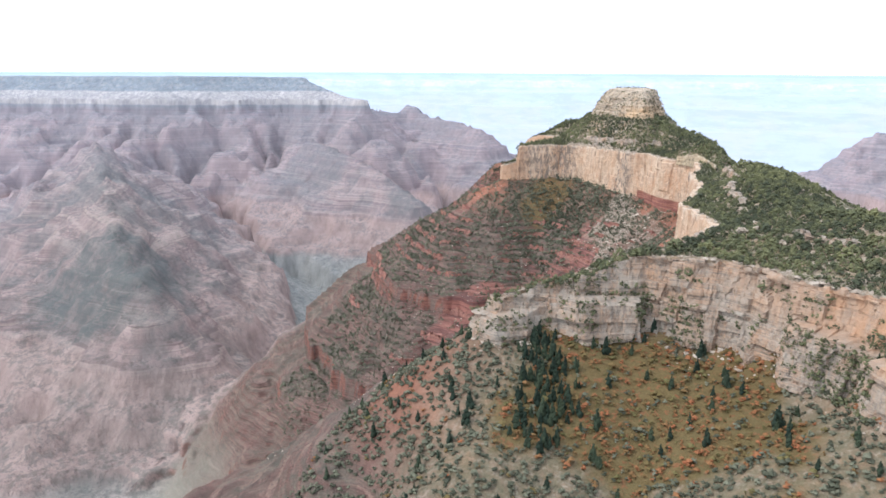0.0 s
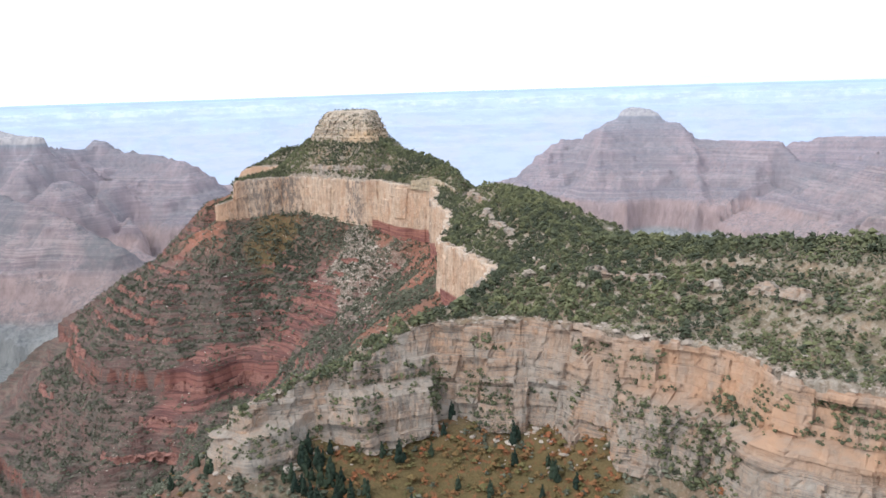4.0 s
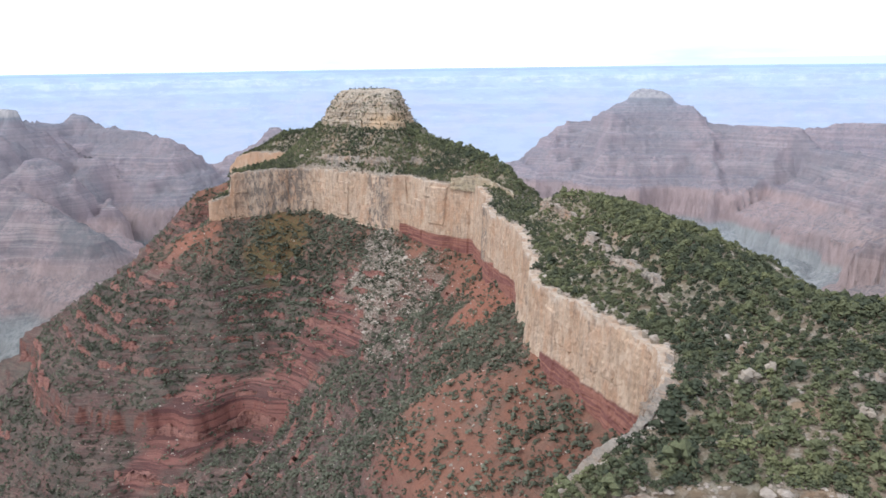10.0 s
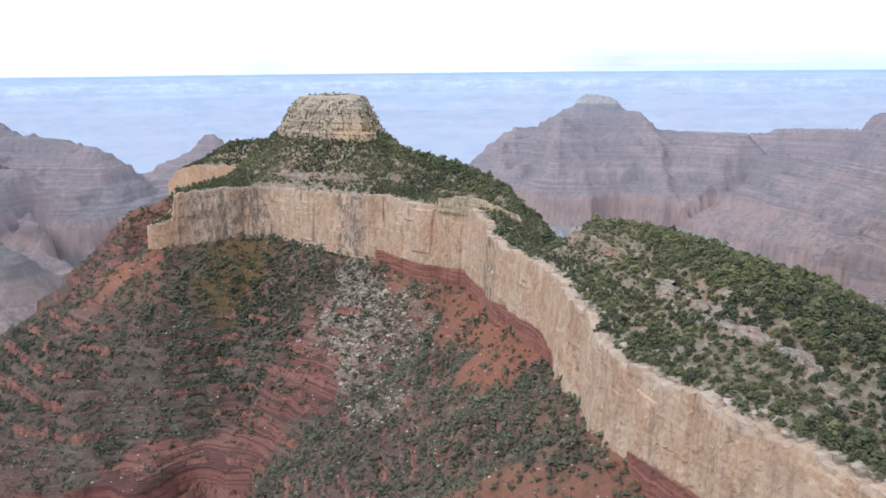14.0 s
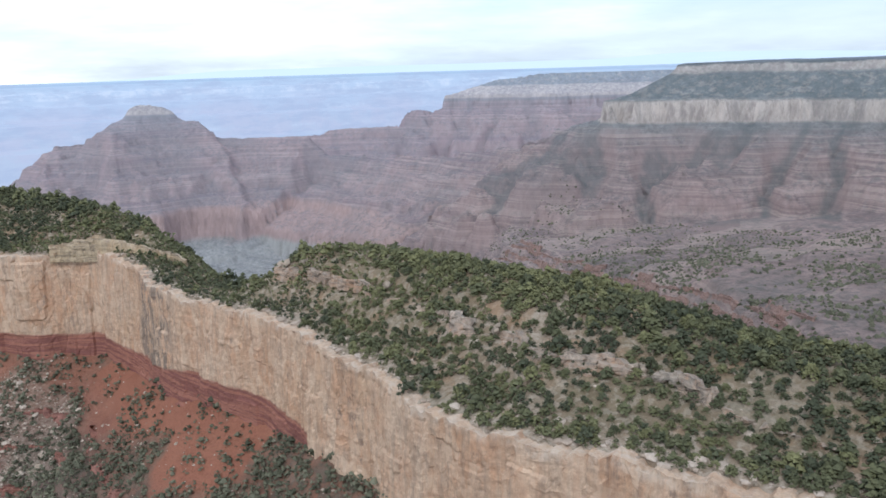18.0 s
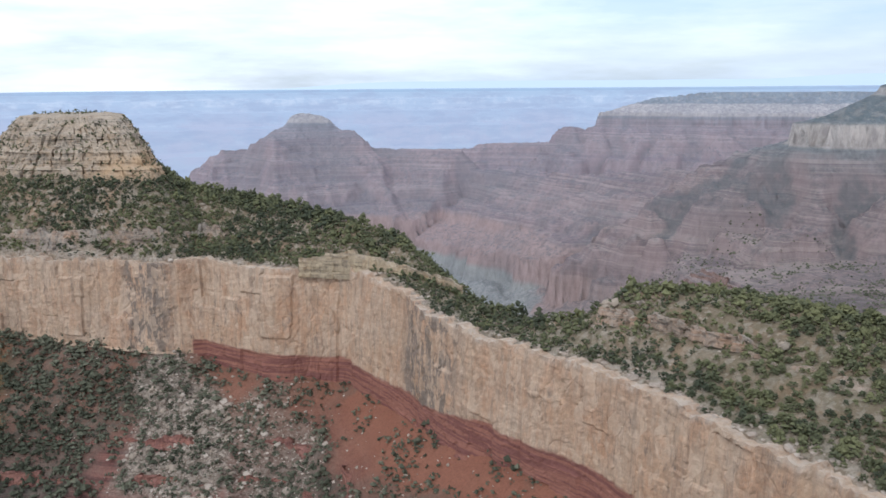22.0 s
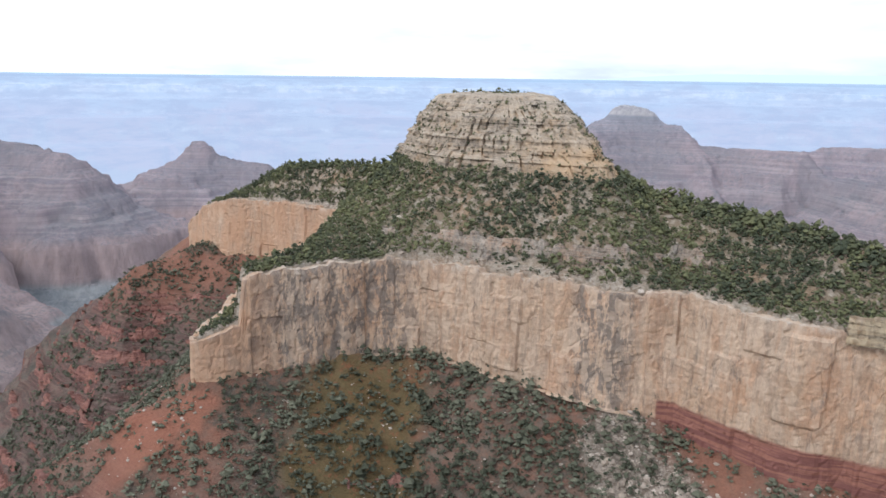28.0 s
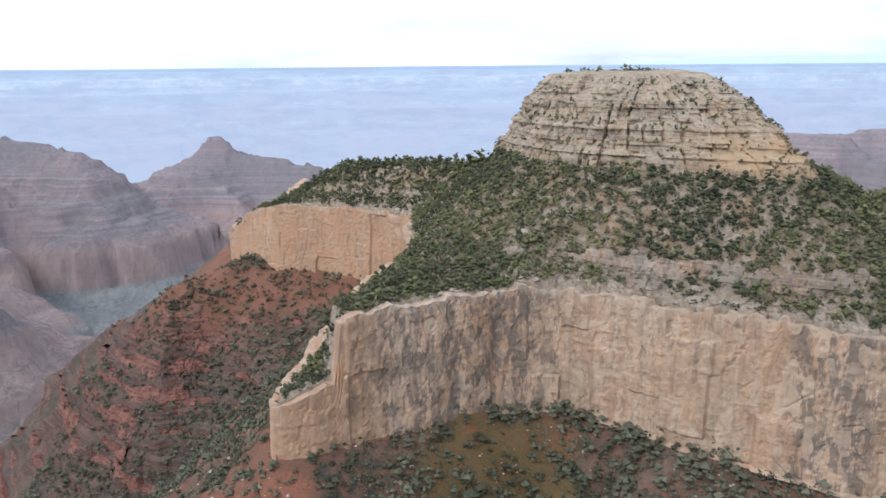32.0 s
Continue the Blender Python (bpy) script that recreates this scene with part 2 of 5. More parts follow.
def cliff_material(name, pale, tan, rust, dark, streak=0.5, bedding=0.3, relief=0.7, joints=11.0, seams=0.0):
    """Jointed sandstone: broad panels, upright stains, rusty and dark varnish, pale weathered tops, dark seams between beds."""
    m = Mat(name)
    c = m.mix(m.ramp(m.noise((1, 1, 0.7), 34.0, 5), [(0.38, 0.0), (0.60, 1.0)]), tan, pale)
    c = m.mix(m.ramp(m.noise((1, 1, 0.5), 18.0, 7, 0.65), [(0.46, 0.0), (0.62, 0.8)]), c, rust)
    c = m.mix(m.ramp(m.noise((1, 1, 0.55), 5.5, 7, 0.72), [(0.50, 0.0), (0.60, 0.5)]), c, pale)
    c = m.mix(m.ramp(m.noise((1, 1, 0.07), 2.8, 6, 0.68), [(0.48, 0.0), (0.62, 0.5)]), c, rust)
    c = m.mix(m.ramp(m.noise((1, 1, 0.09), 3.4, 7, 0.7), [(0.52, 0.0), (0.62, 0.35)]), c, dark)
    spots = m.math("MULTIPLY", m.ramp(m.noise((1, 1, 0.45), 5.0, 8, 0.74), [(0.55, 0.0), (0.62, streak)]), m.ramp(m.noise(size=45.0, detail=3), [(0.42, 0.1), (0.58, 1.0)]))
    c = m.mix(spots, c, dark)
    c = m.mix(m.math("MULTIPLY", m.layer("stain"), m.ramp(m.noise((1, 1, 0.4), 5.0, 8, 0.76), [(0.47, 0.0), (0.52, 0.85)])), c, (0.19, 0.155, 0.13))
    c = m.mix(m.ramp(m.noise((0.05, 0.05, 1), 4.0, 6, 0.75), [(0.45, 0.0), (0.60, bedding)]), c, pale)
    c = m.mix(m.ramp(m.noise((0.06, 0.06, 1), 2.4, 5, 0.75), [(0.50, 0.0), (0.60, bedding)]), c, dark)
    if seams:
        seam = m.ramp(m.noise((0.035, 0.035, 1), 3.4, 4, 0.7), [(0.455, 0.0), (0.475, seams), (0.48, seams), (0.50, 0.0)])
        c = m.mix(m.math("MULTIPLY", seam, m.ramp(m.noise(size=11.0, detail=4), [(0.36, 0.2), (0.55, 1.0)])), c, dark)
    c = m.mix(m.ramp(m.steep(), [(0.55, 0.0), (0.9, 0.5)]), c, pale)
    c = m.mix(0.5, c, m.ramp(m.noise(size=1.8, detail=6, roughness=0.75), [(0.28, 0.45), (0.60, 1.05)]), "MULTIPLY")
    crack = m.ramp(m.cells(joints, "DISTANCE_TO_EDGE", (1, 1, 0.45), wander=1.6), [(0.0, 0.0), (0.018, 1.0)])
    crack = m.mix(m.ramp(m.noise(size=14.0, detail=4), [(0.50, 0.0), (0.60, 1.0)]), (1.0, 1.0, 1.0), crack)
    slab = m.ramp(m.cells(6.5, "F1", (1, 1, 0.5), out="Color", wander=1.3), [(0.0, 0.72), (1.0, 1.12)])
    c = m.mix(0.55, c, slab, "MULTIPLY")
    flake = m.ramp(m.cells(4.0, "F1", (1, 1, 0.6), out="Color", wander=1.8), [(0.60, 0.0), (0.66, 0.7)])
    c = m.mix(m.math("MULTIPLY", flake, m.ramp(m.noise(size=22.0, detail=4), [(0.40, 0.1), (0.58, 0.9)])), c, pale)
    c = m.mix(0.2, c, crack, "MULTIPLY")
    line = m.ramp(m.noise((1, 1, 0.14), 8.0, 7, 0.66), [(0.466, 0.0), (0.479, 0.4), (0.482, 0.4), (0.494, 0.0)])
    c = m.mix(m.math("MULTIPLY", line, m.ramp(m.noise(size=12.0, detail=4), [(0.46, 0.0), (0.60, 1.0)])), c, dark)
    bump = m.math("ADD", m.noise((1, 1, 0.55), 4.2, 8, 0.72), m.math("MULTIPLY", m.noise((0.15, 0.15, 1), 2.6, 5), bedding))
    bump = m.math("ADD", bump, m.math("MULTIPLY", crack, 0.2))
    red_foot = m.mix(m.ramp(m.noise((0.05, 0.05, 1), 1.6, 4), [(0.44, 0.0), (0.56, 1.0)]), (0.20, 0.085, 0.07), (0.31, 0.14, 0.10))
    c = m.mix(m.math("MULTIPLY", m.layer("warm"), m.ramp(m.noise((1, 1, 0.4), 12.0, 6), [(0.34, 0.2), (0.62, 0.9)])), c, rust)
    c = m.mix(m.math("MULTIPLY", m.layer("lip"), m.ramp(m.noise((1, 1, 0.5), 5.0, 6, 0.7), [(0.44, 0.0), (0.60, 0.7)])), c, (0.60, 0.50, 0.405))
    c = m.mix(m.layer("foot"), c, red_foot)
    return m.done(c, bump, relief, 1.7)


cliff_rock = cliff_material("buff_sandstone", (0.58, 0.425, 0.305), (0.54, 0.365, 0.24), (0.52, 0.305, 0.185), (0.20, 0.15, 0.12), 0.7, 0.12, 0.8, 15.0)
grey_cliff_rock = cliff_material("weathered_sandstone", (0.385, 0.325, 0.265), (0.40, 0.285, 0.205), (0.47, 0.275, 0.165), (0.13, 0.115, 0.10), 0.8, 0.3, 0.9, 7.0, 0.8)
cap_rock = cliff_material("limestone_of_the_cap", (0.52, 0.42, 0.32), (0.41, 0.315, 0.225), (0.52, 0.345, 0.20), (0.09, 0.08, 0.07), 0.9, 0.5, 1.0, 5.0, 0.8)
yellow_rock = cliff_material("yellow_limestone", (0.50, 0.395, 0.265), (0.46, 0.34, 0.21), (0.46, 0.30, 0.165), (0.18, 0.145, 0.115), 0.8, 0.5, 0.9, 5.0, 0.6)

BEDS = [0.0, 0.15, 0.175, 0.31, 0.335, 0.62, 0.68, 0.775, 0.785, 0.853, 0.865, 0.947, 0.957, 0.982, 0.988]
NEAR_BEDS = [(0.325, 0.308, 0.274), (0.358, 0.33, 0.297), (0.375, 0.275, 0.245), (0.405, 0.295, 0.262), (0.37, 0.269, 0.246), (0.347, 0.258, 0.235), (0.325, 0.246, 0.224), (0.213, 0.218, 0.202), (0.526, 0.448, 0.381), (0.582, 0.504, 0.431), (0.129, 0.146, 0.134), (0.134, 0.151, 0.14), (0.414, 0.375, 0.319), (0.482, 0.431, 0.37), (0.095, 0.106, 0.095)]
# the same beds with distance haze painted into their colours
HAZED_BEDS = [(0.38, 0.396, 0.407), (0.418, 0.429, 0.435), (0.46, 0.34, 0.335), (0.49, 0.36, 0.35), (0.385, 0.318, 0.34), (0.4, 0.328, 0.35), (0.415, 0.342, 0.365), (0.402, 0.391, 0.44), (0.572, 0.528, 0.539), (0.605, 0.561, 0.572), (0.363, 0.402, 0.462), (0.38, 0.418, 0.473), (0.539, 0.517, 0.539), (0.572, 0.55, 0.572), (0.308, 0.352, 0.418)]
# ground of the ridge: soil of the top, red slopes with ledges, boulder fields, brush
m = Mat("canyon_ground")
soil = m.mix(m.noise(size=9.0, detail=6), (0.235, 0.17, 0.115), (0.40, 0.30, 0.21))
soil = m.mix(m.ramp(m.noise(size=3.0, detail=6), [(0.50, 0.0), (0.58, 0.85)]), soil, (0.49, 0.405, 0.32))
soil = m.mix(m.ramp(m.noise(size=16.0, detail=5), [(0.52, 0.0), (0.62, 0.6)]), soil, (0.42, 0.26, 0.155))
red = m.mix(m.noise(size=25.0), (0.285, 0.11, 0.07), (0.36, 0.165, 0.105))
band = m.noise((0.006, 0.006, 1), 3.6, 5, 0.72)
ledges = m.ramp(band, [(0.40, (0.105, 0.055, 0.05)), (0.45, (0.225, 0.115, 0.095)), (0.49, (0.13, 0.064, 0.057)), (0.53, (0.25, 0.14, 0.115)), (0.57, (0.15, 0.076, 0.067)), (0.64, (0.26, 0.155, 0.13))])
ledges = m.mix(m.ramp(m.noise(size=14.0), [(0.46, 0.05), (0.62, 0.55)]), ledges, (0.20, 0.155, 0.12))
ledges = m.mix(m.ramp(m.noise((0.02, 0.02, 1), 1.9, 5, 0.75), [(0.50, 0.0), (0.56, 0.55)]), ledges, (0.085, 0.05, 0.045))
ledges = m.mix(m.ramp(m.noise((0.03, 0.03, 1), 2.6, 5, 0.75), [(0.56, 0.0), (0.61, 0.5)]), ledges, (0.34, 0.22, 0.17))
lower = m.math("SUBTRACT", 1.0, m.height(-245.0, -210.0, 16.0))
red = m.mix(lower, red, ledges)
grey = m.mix(m.noise(size=40.0), (0.26, 0.24, 0.19), (0.36, 0.33, 0.27))
red = m.mix(m.math("SUBTRACT", 1.0, m.height(-640.0, -540.0, 30.0)), red, grey)
wall = m.mix(m.ramp(m.noise((0.05, 0.05, 1), 2.2, 5, 0.7), [(0.42, 0.0), (0.58, 1.0)]), (0.15, 0.062, 0.05), (0.31, 0.135, 0.095))
red = m.mix(m.ramp(m.steep(), [(0.42, 0.9), (0.62, 0.0)]), red, wall)
soil = m.mix(m.math("MULTIPLY", m.layer("stony"), m.ramp(m.noise(size=2.2, detail=6, roughness=0.75), [(0.42, 0.05), (0.56, 0.9)])), soil, (0.53, 0.445, 0.36))
c = m.mix(m.layer("red"), soil, red)
stones = m.mix(m.ramp(m.noise(size=2.4, detail=6, roughness=0.75), [(0.42, 0.0), (0.58, 1.0)]), (0.19, 0.14, 0.105), (0.45, 0.365, 0.29))
bare_nose = m.mix(m.ramp(m.noise((0.012, 0.012, 1), 2.6, 5, 0.75), [(0.44, 0.0), (0.54, 1.0)]), (0.13, 0.055, 0.05), (0.32, 0.135, 0.105))
c = m.mix(m.math("MULTIPLY", m.layer("nose"), 0.85), c, bare_nose)
c = m.mix(m.layer("scree"), c, stones)
brush = m.mix(m.ramp(m.noise(size=24.0, detail=6), [(0.40, 0.0), (0.60, 1.0)]), (0.080, 0.082, 0.064), (0.19, 0.155, 0.12))
brush = m.mix(m.layer("red"), (0.15, 0.14, 0.08), brush)
tread = m.ramp(m.steep(), [(0.60, 0.15), (0.80, 1.0)])
c = m.mix(m.math("MULTIPLY", m.math("MULTIPLY", m.layer("brush"), tread), m.ramp(m.noise(size=5.0, detail=6, roughness=0.7), [(0.35, 0.35), (0.58, 0.95)])), c, brush)
autumn = m.mix(m.noise(size=9.0), (0.185, 0.115, 0.045), (0.12, 0.10, 0.04))
autumn = m.mix(m.ramp(m.noise(size=4.0, detail=6), [(0.55, 0.0), (0.65, 0.8)]), autumn, (0.27, 0.10, 0.045))
c = m.mix(m.layer("autumn"), c, autumn)
outer = m.ramp(m.height(-760.0, -20.0, 10.0, 120.0), list(zip(BEDS, NEAR_BEDS)))
outer = m.mix(m.ramp(m.noise(size=14.0, detail=7, roughness=0.78), [(0.46, 0.0), (0.55, 0.6)]), outer, (0.11, 0.12, 0.105))
c = m.mix(m.layer("outer"), c, outer)
c = m.mix(0.45, c, m.ramp(m.noise(size=1.3, detail=5, roughness=0.7), [(0.3, 0.35), (0.7, 1.0)]), "MULTIPLY")
ground_mat = m.done(c, m.math("ADD", m.noise(size=4.0, detail=8, roughness=0.7), m.math("MULTIPLY", band, 0.8)), 0.8, 2.5)


m = Mat("banded_rock_and_haze", 1.0)
# pale is distance haze, mixed into the base colour; it also dulls contrast
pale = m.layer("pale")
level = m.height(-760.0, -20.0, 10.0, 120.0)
c = m.mix(pale, m.ramp(level, list(zip(BEDS, NEAR_BEDS))), m.ramp(level, list(zip(BEDS, HAZED_BEDS))))
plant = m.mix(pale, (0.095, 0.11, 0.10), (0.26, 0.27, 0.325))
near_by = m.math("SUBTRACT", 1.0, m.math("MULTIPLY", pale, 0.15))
broken = m.math("MULTIPLY", m.math("MULTIPLY", near_by, m.ramp(level, [(0.30, 0.15), (0.34, 1.0), (0.74, 1.0), (0.775, 0.0)])), m.ramp(m.noise(size=90.0, detail=5), [(0.36, 0.3), (0.56, 1.0)]))
c = m.mix(m.ramp(m.noise((0.3, 0.3, 0.3), 50.0, 6, 0.65), [(0.50, 0.0), (0.60, 0.2)]), c, plant)
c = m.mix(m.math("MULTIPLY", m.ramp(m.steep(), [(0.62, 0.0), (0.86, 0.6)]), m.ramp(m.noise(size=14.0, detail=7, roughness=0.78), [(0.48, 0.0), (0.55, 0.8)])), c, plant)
slope_top = m.ramp(level, [(0.86, 0.0), (0.872, 1.0), (0.94, 1.0), (0.95, 0.0)])
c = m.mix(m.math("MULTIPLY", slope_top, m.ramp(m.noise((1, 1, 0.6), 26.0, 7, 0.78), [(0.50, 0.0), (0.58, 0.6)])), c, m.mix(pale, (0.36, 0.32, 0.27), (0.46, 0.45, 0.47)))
c = m.mix(m.math("SUBTRACT", 0.5, m.math("MULTIPLY", pale, 0.25)), c, m.ramp(m.noise((1, 1, 0.3), 24.0, 7, 0.72), [(0.32, 0.3), (0.60, 1.0)]), "MULTIPLY")
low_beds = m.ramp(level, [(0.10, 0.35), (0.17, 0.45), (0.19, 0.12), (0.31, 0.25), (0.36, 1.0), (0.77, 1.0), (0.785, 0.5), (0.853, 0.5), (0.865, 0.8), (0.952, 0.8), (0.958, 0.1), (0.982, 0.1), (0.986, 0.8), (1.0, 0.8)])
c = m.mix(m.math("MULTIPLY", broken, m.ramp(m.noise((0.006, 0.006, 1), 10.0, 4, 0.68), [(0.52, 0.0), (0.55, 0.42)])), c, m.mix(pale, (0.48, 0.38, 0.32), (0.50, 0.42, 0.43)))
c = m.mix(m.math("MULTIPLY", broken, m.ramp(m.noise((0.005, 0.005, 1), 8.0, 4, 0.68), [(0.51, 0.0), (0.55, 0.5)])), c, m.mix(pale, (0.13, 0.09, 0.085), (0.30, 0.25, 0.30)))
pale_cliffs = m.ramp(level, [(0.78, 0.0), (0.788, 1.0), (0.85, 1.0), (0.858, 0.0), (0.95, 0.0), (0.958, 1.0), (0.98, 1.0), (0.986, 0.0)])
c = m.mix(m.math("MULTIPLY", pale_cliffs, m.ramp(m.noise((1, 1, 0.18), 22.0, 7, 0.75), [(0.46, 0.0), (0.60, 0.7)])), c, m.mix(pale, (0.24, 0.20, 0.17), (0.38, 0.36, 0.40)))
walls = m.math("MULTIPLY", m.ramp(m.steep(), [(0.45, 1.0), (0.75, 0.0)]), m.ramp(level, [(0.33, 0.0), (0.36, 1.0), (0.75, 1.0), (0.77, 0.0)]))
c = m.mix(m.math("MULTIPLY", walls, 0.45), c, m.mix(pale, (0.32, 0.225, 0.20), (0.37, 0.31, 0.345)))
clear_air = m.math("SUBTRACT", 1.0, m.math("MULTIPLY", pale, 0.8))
# gully brush and the shade of the recesses, both painted as dark colour
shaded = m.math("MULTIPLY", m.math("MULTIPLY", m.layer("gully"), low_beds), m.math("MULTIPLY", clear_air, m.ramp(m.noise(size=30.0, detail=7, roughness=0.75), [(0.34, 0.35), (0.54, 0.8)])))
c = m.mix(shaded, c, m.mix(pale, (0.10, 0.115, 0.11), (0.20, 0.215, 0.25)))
canyon_mat = m.done(c, m.noise((1, 1, 0.35), 34.0, 7, 0.7), 1.0, 18.0)

# ---- the plan: rims, crest, spurs ----
# x, y, height of the rim, height of the foot of its cliff
RIM_SOUTH = [
    (300, 60, -118, -165), (235, 140, -118, -165), (170, 208, -118, -160), (140, 220, -118, -160), (125, 245, -118, -164),
    (105, 267, -119, -168), (56, 292, -118, -168), (28, 301, -118, -168), (-12, 305, -121, -163), (-58, 274, -137, -166),
    (-98, 250, -148, -170), (-106, 262, -152, -164), (-66, 293, -146, -152), (-25, 327, -130, -139), (2, 352, -122, -134), (13, 378, -114, -140),
]
RIM_WEST = [
    (16, 400, -116, -150), (8, 440, -118, -156), (-12, 478, -119, -157), (-31, 515, -122, -160), (-37, 550, -127, -166),
    (-29, 590, -124, -172), (-35, 649, -126, -170), (-48, 712, -128, -172), (-58, 757, -130, -175), (-66, 796, -130, -182),
    (-68, 848, -128, -188), (-84, 897, -127, -188), (-127, 925, -128, -186), (-163, 968, -127, -184), (-194, 976, -128, -182),
    (-245, 1010, -128, -178), (-288, 1041, -127, -176), (-341, 1034, -128, -177),
]
RIM_NORTH = [
    (-384, 1015, -131, -186), (-389, 1013, -133, -186), (-392, 1012, -158, -187), (-414, 1003, -164, -190), (-408, 1030, -160, -180), (-394, 1060, -148, -166), (-380, 1110, -142, -156),
    (-358, 1180, -142, -158), (-366, 1262, -140, -187), (-420, 1306, -139, -190), (-470, 1325, -141, -191), (-498, 1350, -150, -192), (-516, 1370, -172, -192),
    (-530, 1430, -178, -190), (-480, 1540, -150, -185),
]


def ragged(line, step, amount, seed):
    """A line of points with more points between them, set in and out and up and down by chance."""
    line = np.asarray(line, float)
    run = np.r_[0, np.cumsum(np.hypot(*np.diff(line[:, :2], axis=0).T))]
    u = np.unique(np.r_[run, np.arange(0, run[-1], step)])
    p = np.stack([np.interp(u, run, line[:, k]) for k in range(line.shape[1])], -1)
    t = np.gradient(p[:, :2], axis=0)
    t /= np.linalg.norm(t, axis=1, keepdims=True) + 1e-9
    off = amount * 2.2 * rough(u, u * 0, 44, 4, seed)
    off[[0, -1]] = 0
    p[:, 0], p[:, 1] = p[:, 0] - t[:, 1] * off, p[:, 1] + t[:, 0] * off
    p[:, 2] += 1.3 * rough(u, u * 0 + 7, 30, 3, seed)
    return [tuple(q) for q in p.tolist()]


RIM_SOUTH, RIM_WEST, RIM_NORTH = ragged(RIM_SOUTH, 14, 3.5, 501), ragged(RIM_WEST, 13, 4.0, 502), ragged(RIM_NORTH, 16, 2.5, 503)
CAP = [(-312, 1172), (-300, 1118), (-272, 1082), (-226, 1052), (-188, 1030), (-176, 1050), (-182, 1100), (-178, 1150), (-200, 1205), (-240, 1232), (-285, 1222)]
CAP_TOP = [(-280, 1172), (-272, 1140), (-252, 1122), (-232, 1112), (-212, 1112), (-206, 1128), (-204, 1148), (-204, 1168), (-218, 1190), (-240, 1202), (-266, 1196)]
RIM = RIM_SOUTH + RIM_WEST + RIM_NORTH
RING = [p[:2] for p in RIM] + [(-300, 1700), (900, 1700), (900, -200), (320, -40)]
CREST = [
    (320, 60, -72), (260, 170, -68), (205, 298, -79), (140, 382, -98), (75, 440, -104), (52, 499, -103), (40, 560, -97), (30, 620, -100),
    (12, 690, -102), (-8, 718, -107), (-17, 736, -123), (-27, 768, -132), (-38, 806, -131), (-46, 850, -122), (-50, 901, -111), (-88, 980, -101), (-134, 1030, -94),
    (-190, 1080, -84), (-250, 1165, -80), (-322, 1238, -99), (-370, 1304, -104), (-418, 1346, -111), (-452, 1390, -140), (-460, 1450, -160), (-440, 1540, -165),
]
SPURS = [
    [(-150, 925, -214), (-200, 880, -252), (-280, 838, -318), (-370, 775, -400), (-450, 700, -480)],
    [(-410, 1004, -188), (-470, 985, -216), (-512, 985, -243), (-562, 990, -264), (-640, 990, -318), (-690, 975, -352), (-750, 905, -432), (-800, 860, -510)],
    [(-500, 1335, -186), (-558, 1308, -207), (-605, 1300, -250), (-655, 1297, -300), (-705, 1297, -338), (-800, 1280, -430)],
    [(-100, 250, -166), (-150, 222, -205), (-230, 170, -285), (-330, 110, -390)],
]

# far cores: lines with the height of their tops, and how the land falls away from them
FALL_RIM = [(-170, 0), (-160, 20), (-60, 78), (-20, 95), (0, 99), (7, 152), (120, 215), (200, 262), (300, 310), (420, 400), (520, 490), (535, 590), (760, 680), (1300, 760)]
FALL_BUTTE = [(0, 0), (45, 30), (60, 58), (120, 98), (200, 130), (215, 150), (330, 205), (350, 235), (480, 330), (600, 385), (615, 490), (800, 560), (1200, 640)]
FALL_RIDGE = [(0, 0), (20, 18), (60, 40), (70, 62), (130, 95), (140, 118), (230, 160), (240, 182), (340, 225), (400, 255), (418, 350), (600, 430), (900, 490)]
FALL_BENCH = [(0, 0), (6, 10), (30, 18), (36, 32), (70, 50), (76, 66), (160, 110), (300, 160), (450, 260), (900, 560)]
PLATEAUS = [
    (-27, FALL_RIM, [(1435, 1945), (1565, 1783), (1701, 1597), (1800, 1430), (1890, 1250), (1930, 1150), (2000, 900), (2150, 500), (2500, 100), (3800, 0), (4200, 1000), (3600, 2400), (2500, 2450), (1800, 2180)]),
    (-70, FALL_RIM, [(2040, 3800), (2300, 3540), (2600, 3300), (3100, 2900), (3800, 2250), (4100, 2400), (3500, 3100), (2900, 3550), (2400, 3850)]),
    (-62, FALL_RIM, [(-1890, 2840), (-2300, 2720), (-2700, 2350), (-3300, 2150), (-3900, 1900), (-3900, 2400), (-3000, 3100), (-2300, 3150)]),
]
RIDGES = [
    (FALL_BUTTE, [(560, 3880, -136), (660, 3850, -142)]),
    (FALL_RIDGE, [(230, 3950, -290), (597, 3876, -262), (880, 3700, -285), (1161, 3478, -282), (1225, 3400, -350), (1330, 3000, -352), (1420, 2700, -318), (1470, 2500, -290), (1500, 2300, -270), (1480, 2020, -230)]),
    (FALL_RIDGE, [(1430, 4080, -335), (1640, 4010, -303), (1850, 3850, -300), (2060, 3740, -310)]),
    (FALL_BUTTE, [(-1950, 3340, -200), (-1900, 3330, -203)]),
    (FALL_RIDGE, [(-2100, 3050, -205), (-1918, 3335, -228), (-1650, 3250, -255), (-1440, 3160, -285)]),
    (FALL_BUTTE, [(-1180, 3700, -290), (-1150, 3700, -290)]),
    (FALL_RIDGE, [(-1180, 3700, -335), (-900, 3640, -365), (-760, 3600, -390)]),
    (FALL_RIDGE, [(-2300, 1700, -260), (-1700, 1250, -290), (-1250, 900, -350), (-1000, 760, -420)]),
    (FALL_RIDGE, [(-1900, 2450, -300), (-1500, 2250, -350), (-1200, 2100, -440)]),
]
BENCH = [(420, 380, -235), (450, 560, -245), (540, 714, -257), (620, 900, -285), (700, 1150, -330), (830, 1450, -385), (968, 1765, -420), (1150, 2050, -430)]


